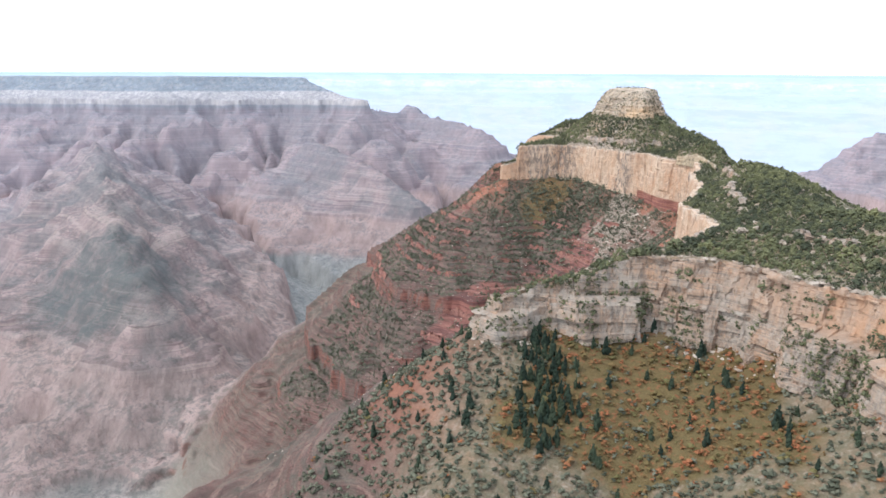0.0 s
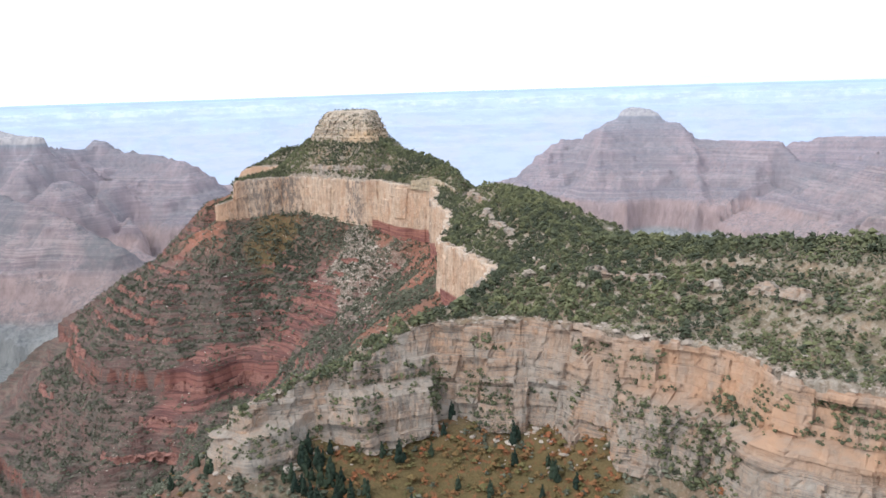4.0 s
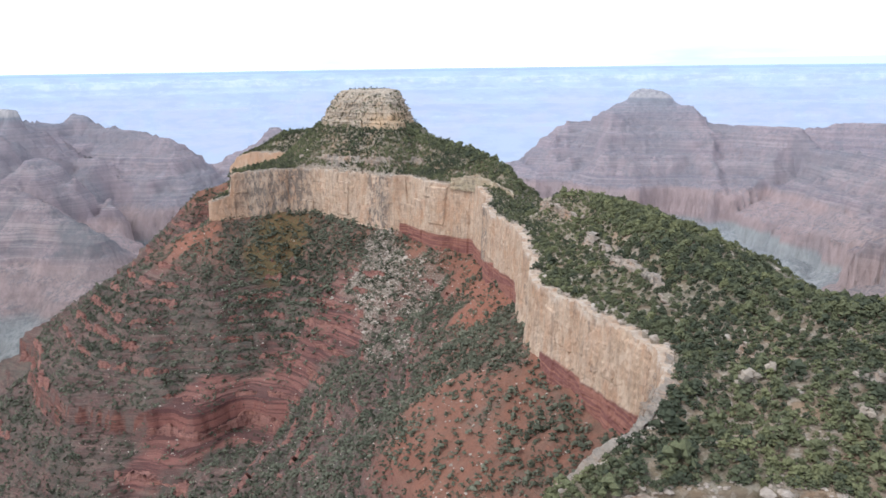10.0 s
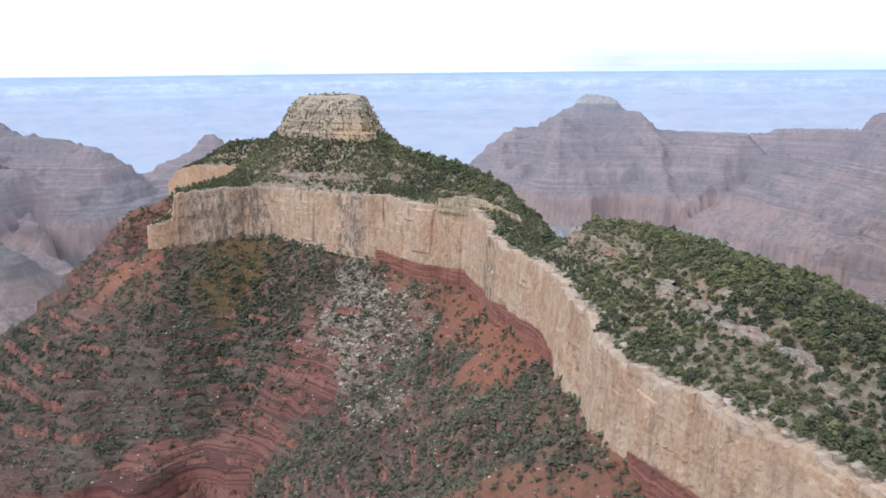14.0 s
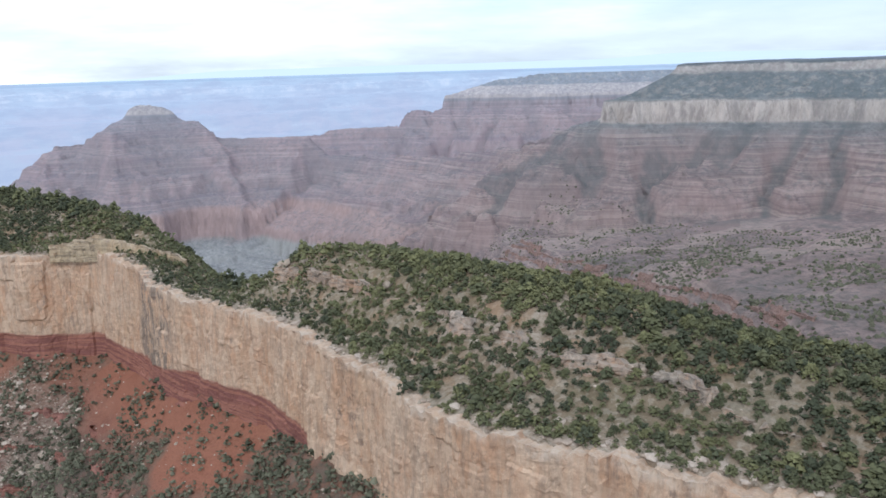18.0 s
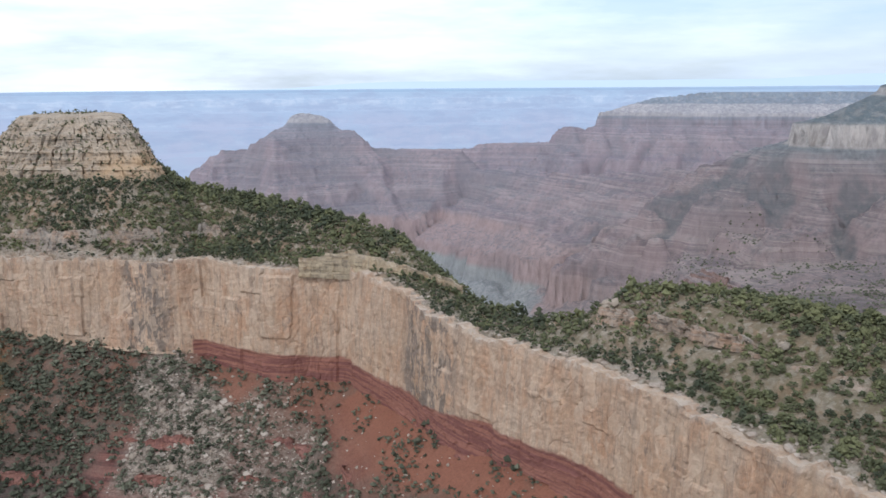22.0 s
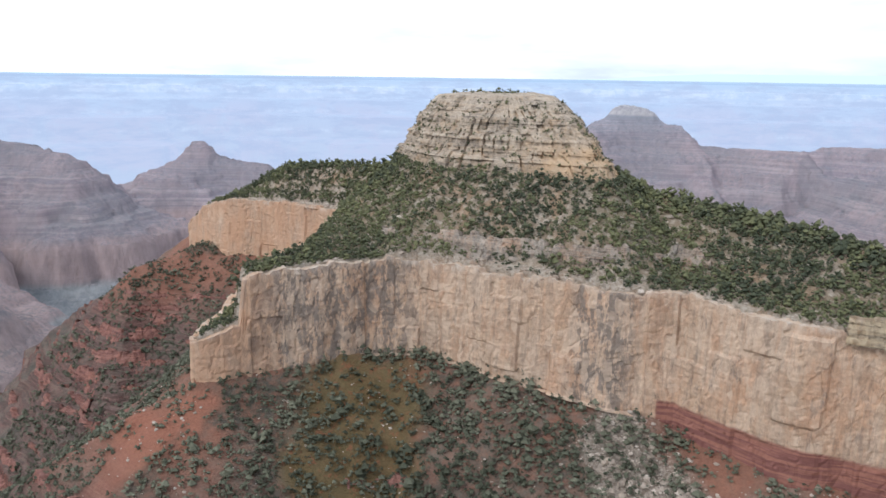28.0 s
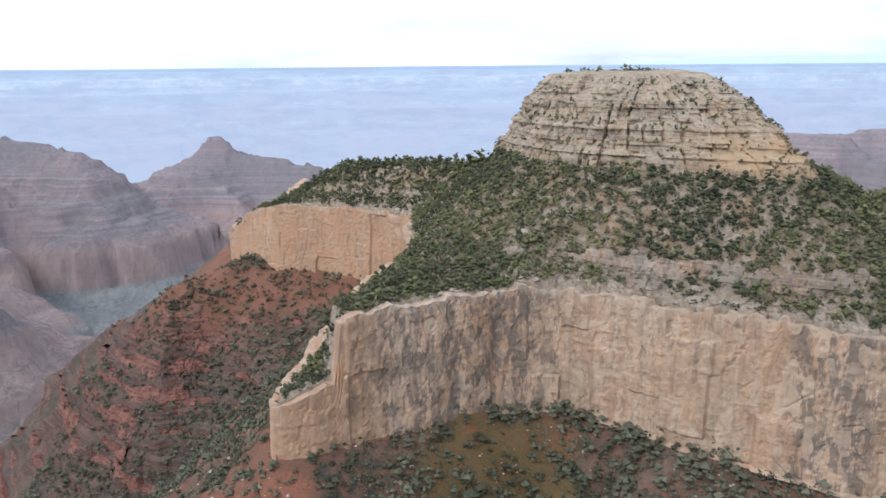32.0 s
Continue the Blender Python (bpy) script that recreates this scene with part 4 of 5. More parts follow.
def bedded_cliff(name, line, material, label, lean=0.1, jag=2.0, block=1.2, block_w=6.0, thick=2.6, ledge=1.0, bench=0.0, broken=0.0, seed=0, spacing=1.0, out=1.0, inset=5.0, big=0.0, warm=None, lip=0.6, follow=False):
    """A cliff of level beds that step in and out along a rim line of (x, y, rim height, foot height); the drop is on the left of its run."""
    line = np.asarray(line, float)
    run = np.r_[0, np.cumsum(np.hypot(*np.diff(line[:, :2], axis=0).T))]
    u = np.arange(0, run[-1], spacing)
    p = np.stack([np.interp(u, run, line[:, k]) for k in range(4)], -1)
    k = np.ones(9) / 9
    for a in (0, 1):
        p[:, a] = np.convolve(np.pad(p[:, a], 4, mode="edge"), k, "valid")
    t = np.gradient(p[:, :2], axis=0)
    t /= np.linalg.norm(t, axis=1, keepdims=True) + 1e-9
    n = np.stack([-t[:, 1], t[:, 0]], -1)
    for a in (0, 1):
        n[:, a] = np.convolve(np.pad(n[:, a], 4, mode="edge"), k, "valid")
    gap = smooth(rough(u, u * 0, 17, 3, seed + 9), -0.16, 0.1) * broken
    notch = np.floor(u / 3.6 + 0.6 * rough(u, u * 0, 12, 3, seed + 18))
    zr = p[:, 2] + 1.8 * rough(u, u * 0, 15, 3, seed + 1) + 2.6 * (lattice(notch, notch * 0, notch * 0, seed + 19) - 0.45) + 0.4 - gap
    # the levels between the beds, each doubled to keep its edge sharp
    rng_ = np.random.default_rng(seed)
    shift = p[:, 2] - p[:, 2].max() if follow else 0 * u
    low_end = float((p[:, 3] - shift).min()) - (3 if follow else 9)
    levels, which, z_, bed = [], [], float(p[:, 2].max()) + (3.5 if follow else 6), 0
    while z_ > low_end:
        deep = thick * rng_.uniform(0.45, 1.7)
        cuts = [0.04, 0.5 * deep, deep - 0.04] if deep > 2.2 else [0.04, deep - 0.04]
        levels += [z_ - q for q in cuts]
        which += [bed] * len(cuts)
        z_, bed = z_ - deep, bed + 1
    lev, bed = np.array(levels)[:, None], np.array(which)[:, None] * np.ones((1, len(u)))
    wave = 1.2 * rough(u, u * 0, 90, 3, seed + 30) + shift
    uu = np.broadcast_to(u, bed.shape)
    zz = lev + wave[None]
    h = np.clip((zr - zz) / np.maximum(zr - p[:, 3], 1), 0, 1.2)
    o = lean * np.clip(zr - zz, 0, None) + jag * (0.3 + rough(uu, uu * 0, 30, 4, seed + 2)) * (0.6 + 0.8 * h)
    o = o + ledge * (lattice(bed, bed * 0, bed * 0, seed + 21) - 0.5) + 0.7 * ledge * (lattice(bed, np.floor(uu / 24.0 + 0.3 * lattice(bed, bed * 0, bed * 0, seed + 23)), bed * 0, seed + 22) - 0.5)
    pillar = np.floor(uu / 15.0 + 0.9 * rough(uu, zz, 40, 3, seed + 14))
    o = o + big * (lattice(pillar, np.floor(bed / 4), pillar * 0, seed + 16) - 0.35)
    stack = np.floor(bed / 2)
    col = uu / block_w + 3 * lattice(stack, stack * 0, stack * 0, seed + 7) + 0.7 * rough(uu, zz, 14, 3, seed + 6)
    cell = np.floor(col)
    o = o + block * (lattice(cell, stack, cell * 0, seed + 3) - 0.5) - 0.5 * block * (np.abs(col - cell - 0.5) > 0.46)
    small = np.floor(uu / (block_w * 0.42) + 5 * lattice(bed, bed * 0, bed * 0, seed + 11))
    o = o + 0.5 * block * (lattice(small, bed, small * 0, seed + 4) - 0.5) + 0.12 * grain(uu / 1.3, zz / 1.1, None, seed + 5)
    o = o + bench * smooth(h + 0.25 * rough(uu, uu * 0, 45, 3, seed + 12), 0.50, 0.56) * smooth(rough(uu, uu * 0, 70, 3, seed + 13), -0.22, 0.05) + out
    above = zz > zr[None]
    last = np.argmax(~above, axis=0)
    top_o = np.take_along_axis(o, last[None], 0)
    row = np.arange(len(levels))[:, None]
    z = np.where(row < last - 1, zr - 1.3, np.where(above, zr, zz))
    o = np.where(row < last - 1, top_o - inset, np.where(above, top_o, o))
    z = np.maximum(z, p[:, 3] - 8)
    x, y = p[:, 0] + n[:, 0] * o, p[:, 1] + n[:, 1] * o
    ob = mesh_from(name, np.stack([x, y, z], -1).reshape(-1, 3), sheet(len(u), len(levels)), material, {"lip": lip * smooth(zr - z, 3.5, 0.8), "warm": warm(x, y, z) if warm else 0 * z})
    return tagged(ob, label, "cliff", kind="structure")


NOSE = min(range(len(RIM_SOUTH)), key=lambda i: math.hypot(RIM_SOUTH[i][0] + 106, RIM_SOUTH[i][1] - 262)) + 2
bedded_cliff("cliff_nose", RIM_SOUTH[NOSE - 2 :] + RIM_WEST[:1], grey_cliff_rock, "low broken back of the sandstone nose", 0.3, 2.5, 1.2, 6.0, 2.2, 1.2, seed=140, out=0.6, big=1.5, inset=3.0, lip=0.3)
south_face = bedded_cliff("cliff_south", RIM_SOUTH[:NOSE], grey_cliff_rock, "broken buff and grey sandstone cliff above a brushy bowl", 0.16, 6.0, 1.3, 9.0, 2.5, 1.8, 11.0, seed=100, spacing=0.9, out=1.0, big=4.5, inset=2.0, lip=0.35,
                          warm=lambda x, y, z: smooth(x, 20, 110) * smooth(z, -150, -138))
cliff("cliff_west", RIM_SOUTH[-2:] + RIM_WEST + RIM_NORTH, cliff_rock, "long sheer buff sandstone cliff with upright stains", 0.05, 3.6, 0.5, 9.0, 14.0,
      stains=((-350, 1030, 75), (-200, 980, 22), (-66, 800, 40)), seed=200, spacing=1.25, inset=6.5, out=1.6, big=2.2, foot=True, tiers=0.1,
      warm=lambda x, y, z: np.maximum(smooth(y, 1190, 1240), smooth(x, -365, -392)))

# low ledges that crop out among the trees: x, y, height of the edge, height of the foot
def on_slope(points, up, down):
    return [(x, y, float(height_at(x, y)) + up, float(height_at(x, y)) - down) for x, y in points]


def level_line(points, goal, z):
    """From each point towards the goal, up to where the slope reaches height z."""
    found = []
    for x, y in points:
        k = np.linspace(0, 1, 200)
        hx, hy = x + (goal[0] - x) * k, y + (goal[1] - y) * k
        i = int(np.argmax(height_at(hx, hy) > z))
        found.append((hx[i], hy[i]))
    return [(x, y, z + 5.8, z - 5.5) for x, y in found]


bedded_cliff("rock_ledge_butte", level_line([(-100, 912), (-132, 934), (-163, 968), (-194, 976), (-222, 995), (-245, 1010), (-288, 1041), (-320, 1040), (-350, 1036)], (-238, 1140), -116.5),
             grey_cliff_rock, "low broken limestone ledge among junipers", 0.12, 3.0, 1.4, 5.0, 1.8, 0.9, broken=4.0, seed=400, inset=4.0, out=1.0)
bedded_cliff("rock_ledge_spur", [(-44, 812, -123.5, -129), (-52, 832, -121, -128), (-66, 868, -119.5, -127), (-80, 896, -118, -126), (-96, 906, -120, -126), (-112, 918, -122.5, -127)],
             yellow_rock, "yellow limestone ledge at the end of the wooded spur", 0.08, 2.0, 1.0, 5.0, 1.6, 0.8, seed=420, inset=3.0, out=0.0)
bedded_cliff("rock_ledge_ridge", on_slope([(34, 430), (24, 485), (12, 525), (7, 565), (5, 601), (-2, 648), (-11, 690), (-20, 714), (-12, 728)], 3.8, 4.5),
             grey_cliff_rock, "pale rock ledge breaking out of the wooded ridge", 0.25, 5.0, 2.6, 4.0, 1.6, 1.4, broken=4.0, seed=440, inset=4.0, out=1.0, big=3.0)
bedded_cliff("rock_ledge_near", on_slope([(215, 215), (172, 262), (138, 306), (96, 340), (60, 372), (44, 398)], 3.2, 4.5),
             grey_cliff_rock, "broken pale ledge on the wooded slope", 0.25, 5.0, 2.6, 4.0, 1.6, 1.4, broken=4.0, seed=460, inset=4.0, out=1.0, big=3.0)
red_rock = cliff_material("red_ledge_rock", (0.33, 0.165, 0.13), (0.27, 0.12, 0.095), (0.36, 0.16, 0.11), (0.10, 0.05, 0.045), 0.7, 0.5, 0.9, 5.0, 0.8)


bench_rock = cliff_material("mauve_ledge_rock", (0.34, 0.235, 0.20), (0.27, 0.185, 0.16), (0.33, 0.19, 0.15), (0.13, 0.09, 0.08), 0.7, 0.5, 0.9, 9.0, 0.8)


def slope_ledge(line, drop, reach, up, seed, tall, spacing=1.5, rock=None, gaps=1.5):
    """A broken red ledge that follows the slopes below a line of (x, y, height), drop metres below its height."""
    p = np.asarray(line, float)
    run = np.r_[0, np.cumsum(np.hypot(*np.diff(p[:, :2], axis=0).T))]
    u = np.arange(0, run[-1], 22.0)
    q = np.stack([np.interp(u, run, p[:, k]) for k in (0, 1, 2)], -1)
    ker = np.ones(9) / 9
    q = np.stack([np.convolve(np.pad(q[:, a], 4, mode="edge"), ker, "valid") for a in (0, 1, 2)], -1)
    t = np.gradient(q[:, :2], axis=0)
    t /= np.linalg.norm(t, axis=1, keepdims=True)
    runs = [[]]
    for (x, y, z), (tx, ty) in zip(q, t):
        k = np.linspace(1, -0.1, 240)
        hx, hy = x - ty * reach * k, y + tx * reach * k
        hz, z = tall(hx, hy), z - drop
        i = int(np.argmax(hz > z))
        if hz[i] > z and i > 0:
            if runs[-1] and math.hypot(hx[i] - runs[-1][-1][0], hy[i] - runs[-1][-1][1]) > 70:
                runs.append([])
            runs[-1].append((float(hx[i]), float(hy[i]), z + up, z - 3.5))
    for n, found in enumerate(runs):
        if len(found) > 3:
            bedded_cliff("rock_ledge_red", found, rock or red_rock, "broken dark red ledge across the brushy slope", 0.25, 2.5, 1.3, 5.0, 2.0, 1.0, broken=up + gaps, seed=seed + n, inset=4.0, out=0.8, spacing=spacing, lip=0.0, follow=True)


WEST_SLOPE, NORTH_SLOPE = [(x, y, 0) for x, y, *_ in RIM_WEST if y > 590], [(x, y, 0) for x, y, *_ in RIM_NORTH if x < -380]
for n_, (z_, up_) in enumerate(((228, 1.8), (243, 2.4), (258, 2.0), (274, 2.8), (290, 2.2), (308, 3.0), (328, 2.6), (352, 4.4), (380, 3.4), (410, 4.0))):
    slope_ledge(WEST_SLOPE, z_, 420, up_, 600 + 40 * n_, height_at)
    slope_ledge(NORTH_SLOPE, z_ - 6, 420, up_, 620 + 40 * n_, height_at)
    for spur in SPURS[:3]:
        slope_ledge([(x, y, 0) for x, y, _ in spur], z_ + 4, 190, up_ + 1.2, 630 + 40 * n_, height_at, gaps=0.3)
for n_, (z_, up_) in enumerate(((5, 5.0), (15, 4.0), (28, 6.0), (44, 5.0))):
    slope_ledge(BENCH[1:-1], z_, 150, up_, 1100 + 40 * n_, far_height, 2.5, bench_rock, -1.5)

# the cap of the butte: stepped limestone beds
def cap_of_butte():
    base, top = np.asarray(CAP, float), np.asarray(CAP_TOP, float)
    k = len(base)
    s = np.linspace(0, k, 560, endpoint=False)
    base = np.stack([np.interp(s, np.arange(k + 1), np.r_[base[:, a], base[0, a]]) for a in (0, 1)], -1)
    top = np.stack([np.interp(s, np.arange(k + 1), np.r_[top[:, a], top[0, a]]) for a in (0, 1)], -1)
    ker = np.ones(15) / 15
    for arr in (base, top):
        for a in (0, 1):
            arr[:, a] = np.convolve(np.pad(arr[:, a], 7, mode="wrap"), ker, "valid")
    rng_ = np.random.default_rng(70)
    z, which = [], []
    while not z or z[-1] < -39.5:
        low, deep = (z[-1] if z else -100.0) + 0.05, rng_.uniform(1.1, 3.6)
        z += [low, low + 0.5 * deep, low + deep]
        which += [len(which) // 3] * 3
    z = np.minimum(np.array(z), -38.0)
    rows, v = len(z), (z + 100) / 62
    f = np.interp(v, [0, 0.22, 0.40, 0.44, 0.60, 0.64, 0.80, 0.84, 0.93, 1.0], [-0.06, 0.0, 0.12, 0.21, 0.33, 0.42, 0.58, 0.68, 0.82, 1.0])
    cen = top.mean(0)
    verts = []
    for i in range(rows):
        p = base + (top - base) * f[i]
        d = p - cen
        r = np.linalg.norm(d, axis=1)
        bed, none = which[i] + s * 0, s * 0
        step = 2.4 * (lattice(bed, none, none, 71) - 0.5) * (1.4 - v[i]) + 3.2 * rough(s * 24, none + z[i] * 0.4, 26, 4, 72) - 2.4 * smooth(rough(s * 24, none + z[i] * 0.3, 20, 3, 76), 0.15, 0.3)
        stack = np.floor(bed / 2)
        col = s / 0.16 + 0.8 * grain(s * 1.3, none + z[i] * 0.05, None, 77)
        cell = np.floor(col)
        step = step - 2.6 * (np.abs(col - cell - 0.5) > 0.40) * (lattice(cell, np.floor(bed / 3), none, 83) > 0.62) * (v[i] < 0.86)
        small = np.floor(s / 0.07 + 6 * lattice(bed, none, none, 80))
        step = step + 2.8 * (lattice(cell, np.floor(bed / 4 + 3 * lattice(cell, none, none, 84)), none, 79) - 0.5) + 1.4 * (lattice(cell, stack, none, 82) - 0.5) + 1.2 * (lattice(small, bed, none, 81) - 0.5)
        p = p + d / r[:, None] * step[:, None]
        verts.append(np.c_[p, np.full(len(s), z[i]) + 0.5 * grain(s * 0.8, none, None, 74)])
    for shrink in (0.66, 0.33, 0.02):
        p = cen + (verts[rows - 1][:, :2] - cen) * shrink
        verts.append(np.c_[p, -36.5 + 1.6 * rough(p[:, 0], p[:, 1], 14, 3, 75)])
    n = len(s)
    i = np.arange(rows + 3)[:-1, None] * n + np.arange(n)[None]
    j = np.arange(rows + 3)[:-1, None] * n + (np.arange(n)[None] + 1) % n
    faces = np.stack([i, j, j + n, i + n], -1).reshape(-1, 4)
    ob = mesh_from("butte_cap", np.concatenate(verts), faces, cap_rock, {"warm": np.concatenate([smooth(q[:, 0] - 0.5 * (q[:, 1] - 1100), -225, -185) * smooth(q[:, 2], -55, -70) for q in verts])})
    return tagged(ob, "flat-topped limestone cap of the butte with stepped beds", "butte", kind="structure")


cap_rocks = cap_of_butte()


# ---- plants ----
def ball(rng, squash=1.0, jitter=0.28):
    """Twelve corners and twenty faces of an uneven clump."""
    g = (1 + 5**0.5) / 2
    v = np.array([(-1, g, 0), (1, g, 0), (-1, -g, 0), (1, -g, 0), (0, -1, g), (0, 1, g), (0, -1, -g), (0, 1, -g), (g, 0, -1), (g, 0, 1), (-g, 0, -1), (-g, 0, 1)]) / 1.9
    f = np.array([(0, 11, 5), (0, 5, 1), (0, 1, 7), (0, 7, 10), (0, 10, 11), (1, 5, 9), (5, 11, 4), (11, 10, 2), (10, 7, 6), (7, 1, 8),
                  (3, 9, 4), (3, 4, 2), (3, 2, 6), (3, 6, 8), (3, 8, 9), (4, 9, 5), (2, 4, 11), (6, 2, 10), (8, 6, 7), (9, 8, 1)])
    a = rng.uniform(0, 6.28)
    turn = np.array([[math.cos(a), -math.sin(a), 0], [math.sin(a), math.cos(a), 0], [0, 0, 1]])
    return (v * (1 + rng.uniform(-jitter, jitter, (12, 1)))) @ turn.T * (1, 1, squash), f


def tuft(rng, squash=0.8, jitter=0.3):
    """A small uneven clump of eight faces."""
    v = np.array([(1, 0, 0), (0, 1, 0), (-1, 0, 0), (0, -1, 0), (0, 0, 1), (0, 0, -1)], float) * (1 + rng.uniform(-jitter, jitter, (6, 1))) + rng.normal(0, 0.12, (6, 3))
    f = np.array([(0, 1, 4), (1, 2, 4), (2, 3, 4), (3, 0, 4), (1, 0, 5), (2, 1, 5), (3, 2, 5), (0, 3, 5)])
    return v * (1, 1, squash), f


def join(pieces):
    verts, faces, n = [], [], 0
    for v, f in pieces:
        verts.append(v), faces.append(f + n)
        n += len(v)
    return np.concatenate(verts), np.concatenate(faces)


def crown_shape(rng, clumps, leaves, tall=1.0, cone=0.0, small=False):
    """A crown of unit radius standing on the ground: clumps with sprays of leaves between them."""
    pieces = []
    for k in range(clumps):
        h = (k + 0.5) / clumps
        wide = (1 - h * 0.55) if not cone else (1 - h) * cone + 0.08
        a, r = k * 2.4 + rng.uniform(-0.5, 0.5), wide * rng.uniform(0.25, 0.75)
        v, f = tuft(rng) if small else ball(rng, 0.8 if not cone else 1.3)
        size = rng.uniform(0.42, 0.64) * (1 if not cone else wide + 0.25)
        pieces.append((v * size + (math.cos(a) * r, math.sin(a) * r, 0.25 + h * tall * 1.35), f))
    for k in range(leaves):
        h, a = rng.uniform(0.05, 1.0), rng.uniform(0, 6.28)
        wide = (1.02 - h * 0.5) if not cone else (1 - h) * cone + 0.15
        c = np.array([math.cos(a) * wide, math.sin(a) * wide, 0.2 + h * tall * 1.45]) * rng.uniform(0.75, 1.08)
        pieces.append((c + rng.normal(0, 0.2, (3, 3)), np.array([(0, 1, 2)])))
    return join(pieces)


def juniper_shape(rng, tufts, leaves, least=0.30, most=0.52):
    """A ragged dome of small tufts of unit radius, open between them."""
    pieces = []
    for k in range(tufts):
        h = (k + 0.5) / tufts
        a, r = k * 2.4 + rng.uniform(-0.6, 0.6), (1.0 - 0.75 * h * h) * rng.uniform(0.35, 0.85)
        v, f = tuft(rng, rng.uniform(0.7, 1.0), 0.35)
        pieces.append((v * rng.uniform(least, most) + (math.cos(a) * r, math.sin(a) * r, 0.28 + h * 1.2 + rng.uniform(-0.1, 0.1)), f))
    for k in range(leaves):
        h, a = rng.uniform(0.1, 1.0), rng.uniform(0, 6.28)
        wide = (1.05 - 0.7 * h * h) * rng.uniform(0.7, 1.05)
        c = np.array([math.cos(a) * wide, math.sin(a) * wide, 0.15 + h * 1.45])
        pieces.append((c + rng.normal(0, 0.4 * most, (3, 3)), np.array([(0, 1, 2)])))
    return join(pieces)


def trunk_shape(rng, height, radius):
    """A tapered trunk with three limbs."""
    pieces = []
    for k in range(4):
        a = k * 2.1 + rng.uniform(-0.4, 0.4)
        low = np.array([0, 0, -0.3]) if k == 0 else np.array([0, 0, height * rng.uniform(0.3, 0.55)])
        top = np.array([0.08, 0.05, height]) if k == 0 else low + (math.cos(a) * height * 0.45, math.sin(a) * height * 0.45, height * 0.35)
        r0, r1 = (radius, radius * 0.4) if k == 0 else (radius * 0.5, radius * 0.2)
        q = np.array([(math.cos(b), math.sin(b), 0) for b in np.arange(6) * math.pi / 3])
        v = np.concatenate([low + q * r0, top + q * r1])
        f = [(i, (i + 1) % 6, 6 + (i + 1) % 6) for i in range(6)] + [(i, 6 + (i + 1) % 6, 6 + i) for i in range(6)]
        pieces.append((v, np.array(f)))
    return join(pieces)


def leaf_material(name, dark, light, source):
    m = Mat(name, 0.85)
    tint = m.layer("tint") if source == "layer" else m.per_object()
    c = m.mix(tint, dark, light)
    c = m.mix(0.6, c, m.ramp(m.noise(size=0.9, detail=4, roughness=0.7), [(0.3, 0.35), (0.7, 1.25)]), "MULTIPLY")
    return m.done(c, m.noise(size=0.5, detail=5), 0.9, 0.4)


GREEN_DARK, GREEN_LIGHT = (0.075, 0.082, 0.050), (0.205, 0.200, 0.095)
juniper_mat = leaf_material("juniper_leaves", GREEN_DARK, GREEN_LIGHT, "layer")
tree_mat = leaf_material("juniper_foliage", GREEN_DARK, GREEN_LIGHT, "object")
shrub_mat = leaf_material("shrub_leaves", (0.074, 0.077, 0.050), (0.195, 0.190, 0.130), "layer")
autumn_mat = leaf_material("autumn_leaves", (0.145, 0.125, 0.05), (0.33, 0.12, 0.055), "layer")
conifer_mat = leaf_material("conifer_needles", (0.025, 0.038, 0.026), (0.055, 0.070, 0.040), "layer")
bark_mat = Mat("bark")
bark_mat = bark_mat.done(bark_mat.mix(bark_mat.noise((1, 1, 0.2), 0.2), (0.10, 0.075, 0.055), (0.22, 0.18, 0.15)), bark_mat.noise((1, 1, 0.2), 0.1), 0.8, 0.05)


def scattered(name, shapes, spots, sizes, talls, tints, material, label, category, rng, soft_shade=False):
    """One object of many plants or stones on the ground, joined."""
    pick = rng.integers(0, len(shapes), len(spots))
    all_v, all_f, all_t, n = [], [], [], 0
    for k, (v, f) in enumerate(shapes):
        mine = np.flatnonzero(pick == k)
        if not len(mine):
            continue
        a = rng.uniform(0, 6.28, len(mine))
        c, s_ = np.cos(a)[:, None], np.sin(a)[:, None]
        w, t = sizes[mine][:, None], talls[mine][:, None]
        x, y, z = (v[None, :, 0] * c - v[None, :, 1] * s_) * w, (v[None, :, 0] * s_ + v[None, :, 1] * c) * w, v[None, :, 2] * t
        p = np.stack([x, y, z], -1) + spots[mine][:, None, :]
        all_v.append(p.reshape(-1, 3))
        all_f.append((f[None] + (np.arange(len(mine)) * len(v))[:, None, None]).reshape(-1, f.shape[1]) + n)
        all_t.append(np.repeat(tints[mine], len(v)))
        n += len(mine) * len(v)
    ob = mesh_from(name, np.concatenate(all_v), np.concatenate(all_f), material, {"tint": np.concatenate(all_t)}, soft_shade)
    return tagged(ob, label, category, kind="stuff")


def at_grid(layer, x, y):
    return layer[np.clip(((y - 40) / STEP).astype(int), 0, gx.shape[0] - 1), np.clip(((x + 850) / STEP).astype(int), 0, gx.shape[1] - 1)]


def sow(rng, count, x0, x1, y0, y1):
    return rng.uniform(x0, x1, count), rng.uniform(y0, y1, count)


def sow_even(rng, gap, x0, x1, y0, y1):
    """Spots about gap metres apart, unevenly set."""
    a, b = np.meshgrid(np.arange(x0, x1, gap), np.arange(y0, y1, gap))
    return (a + rng.uniform(-0.48, 0.48, a.shape) * gap).ravel(), (b + rng.uniform(-0.48, 0.48, a.shape) * gap).ravel()


rng = np.random.default_rng(7)
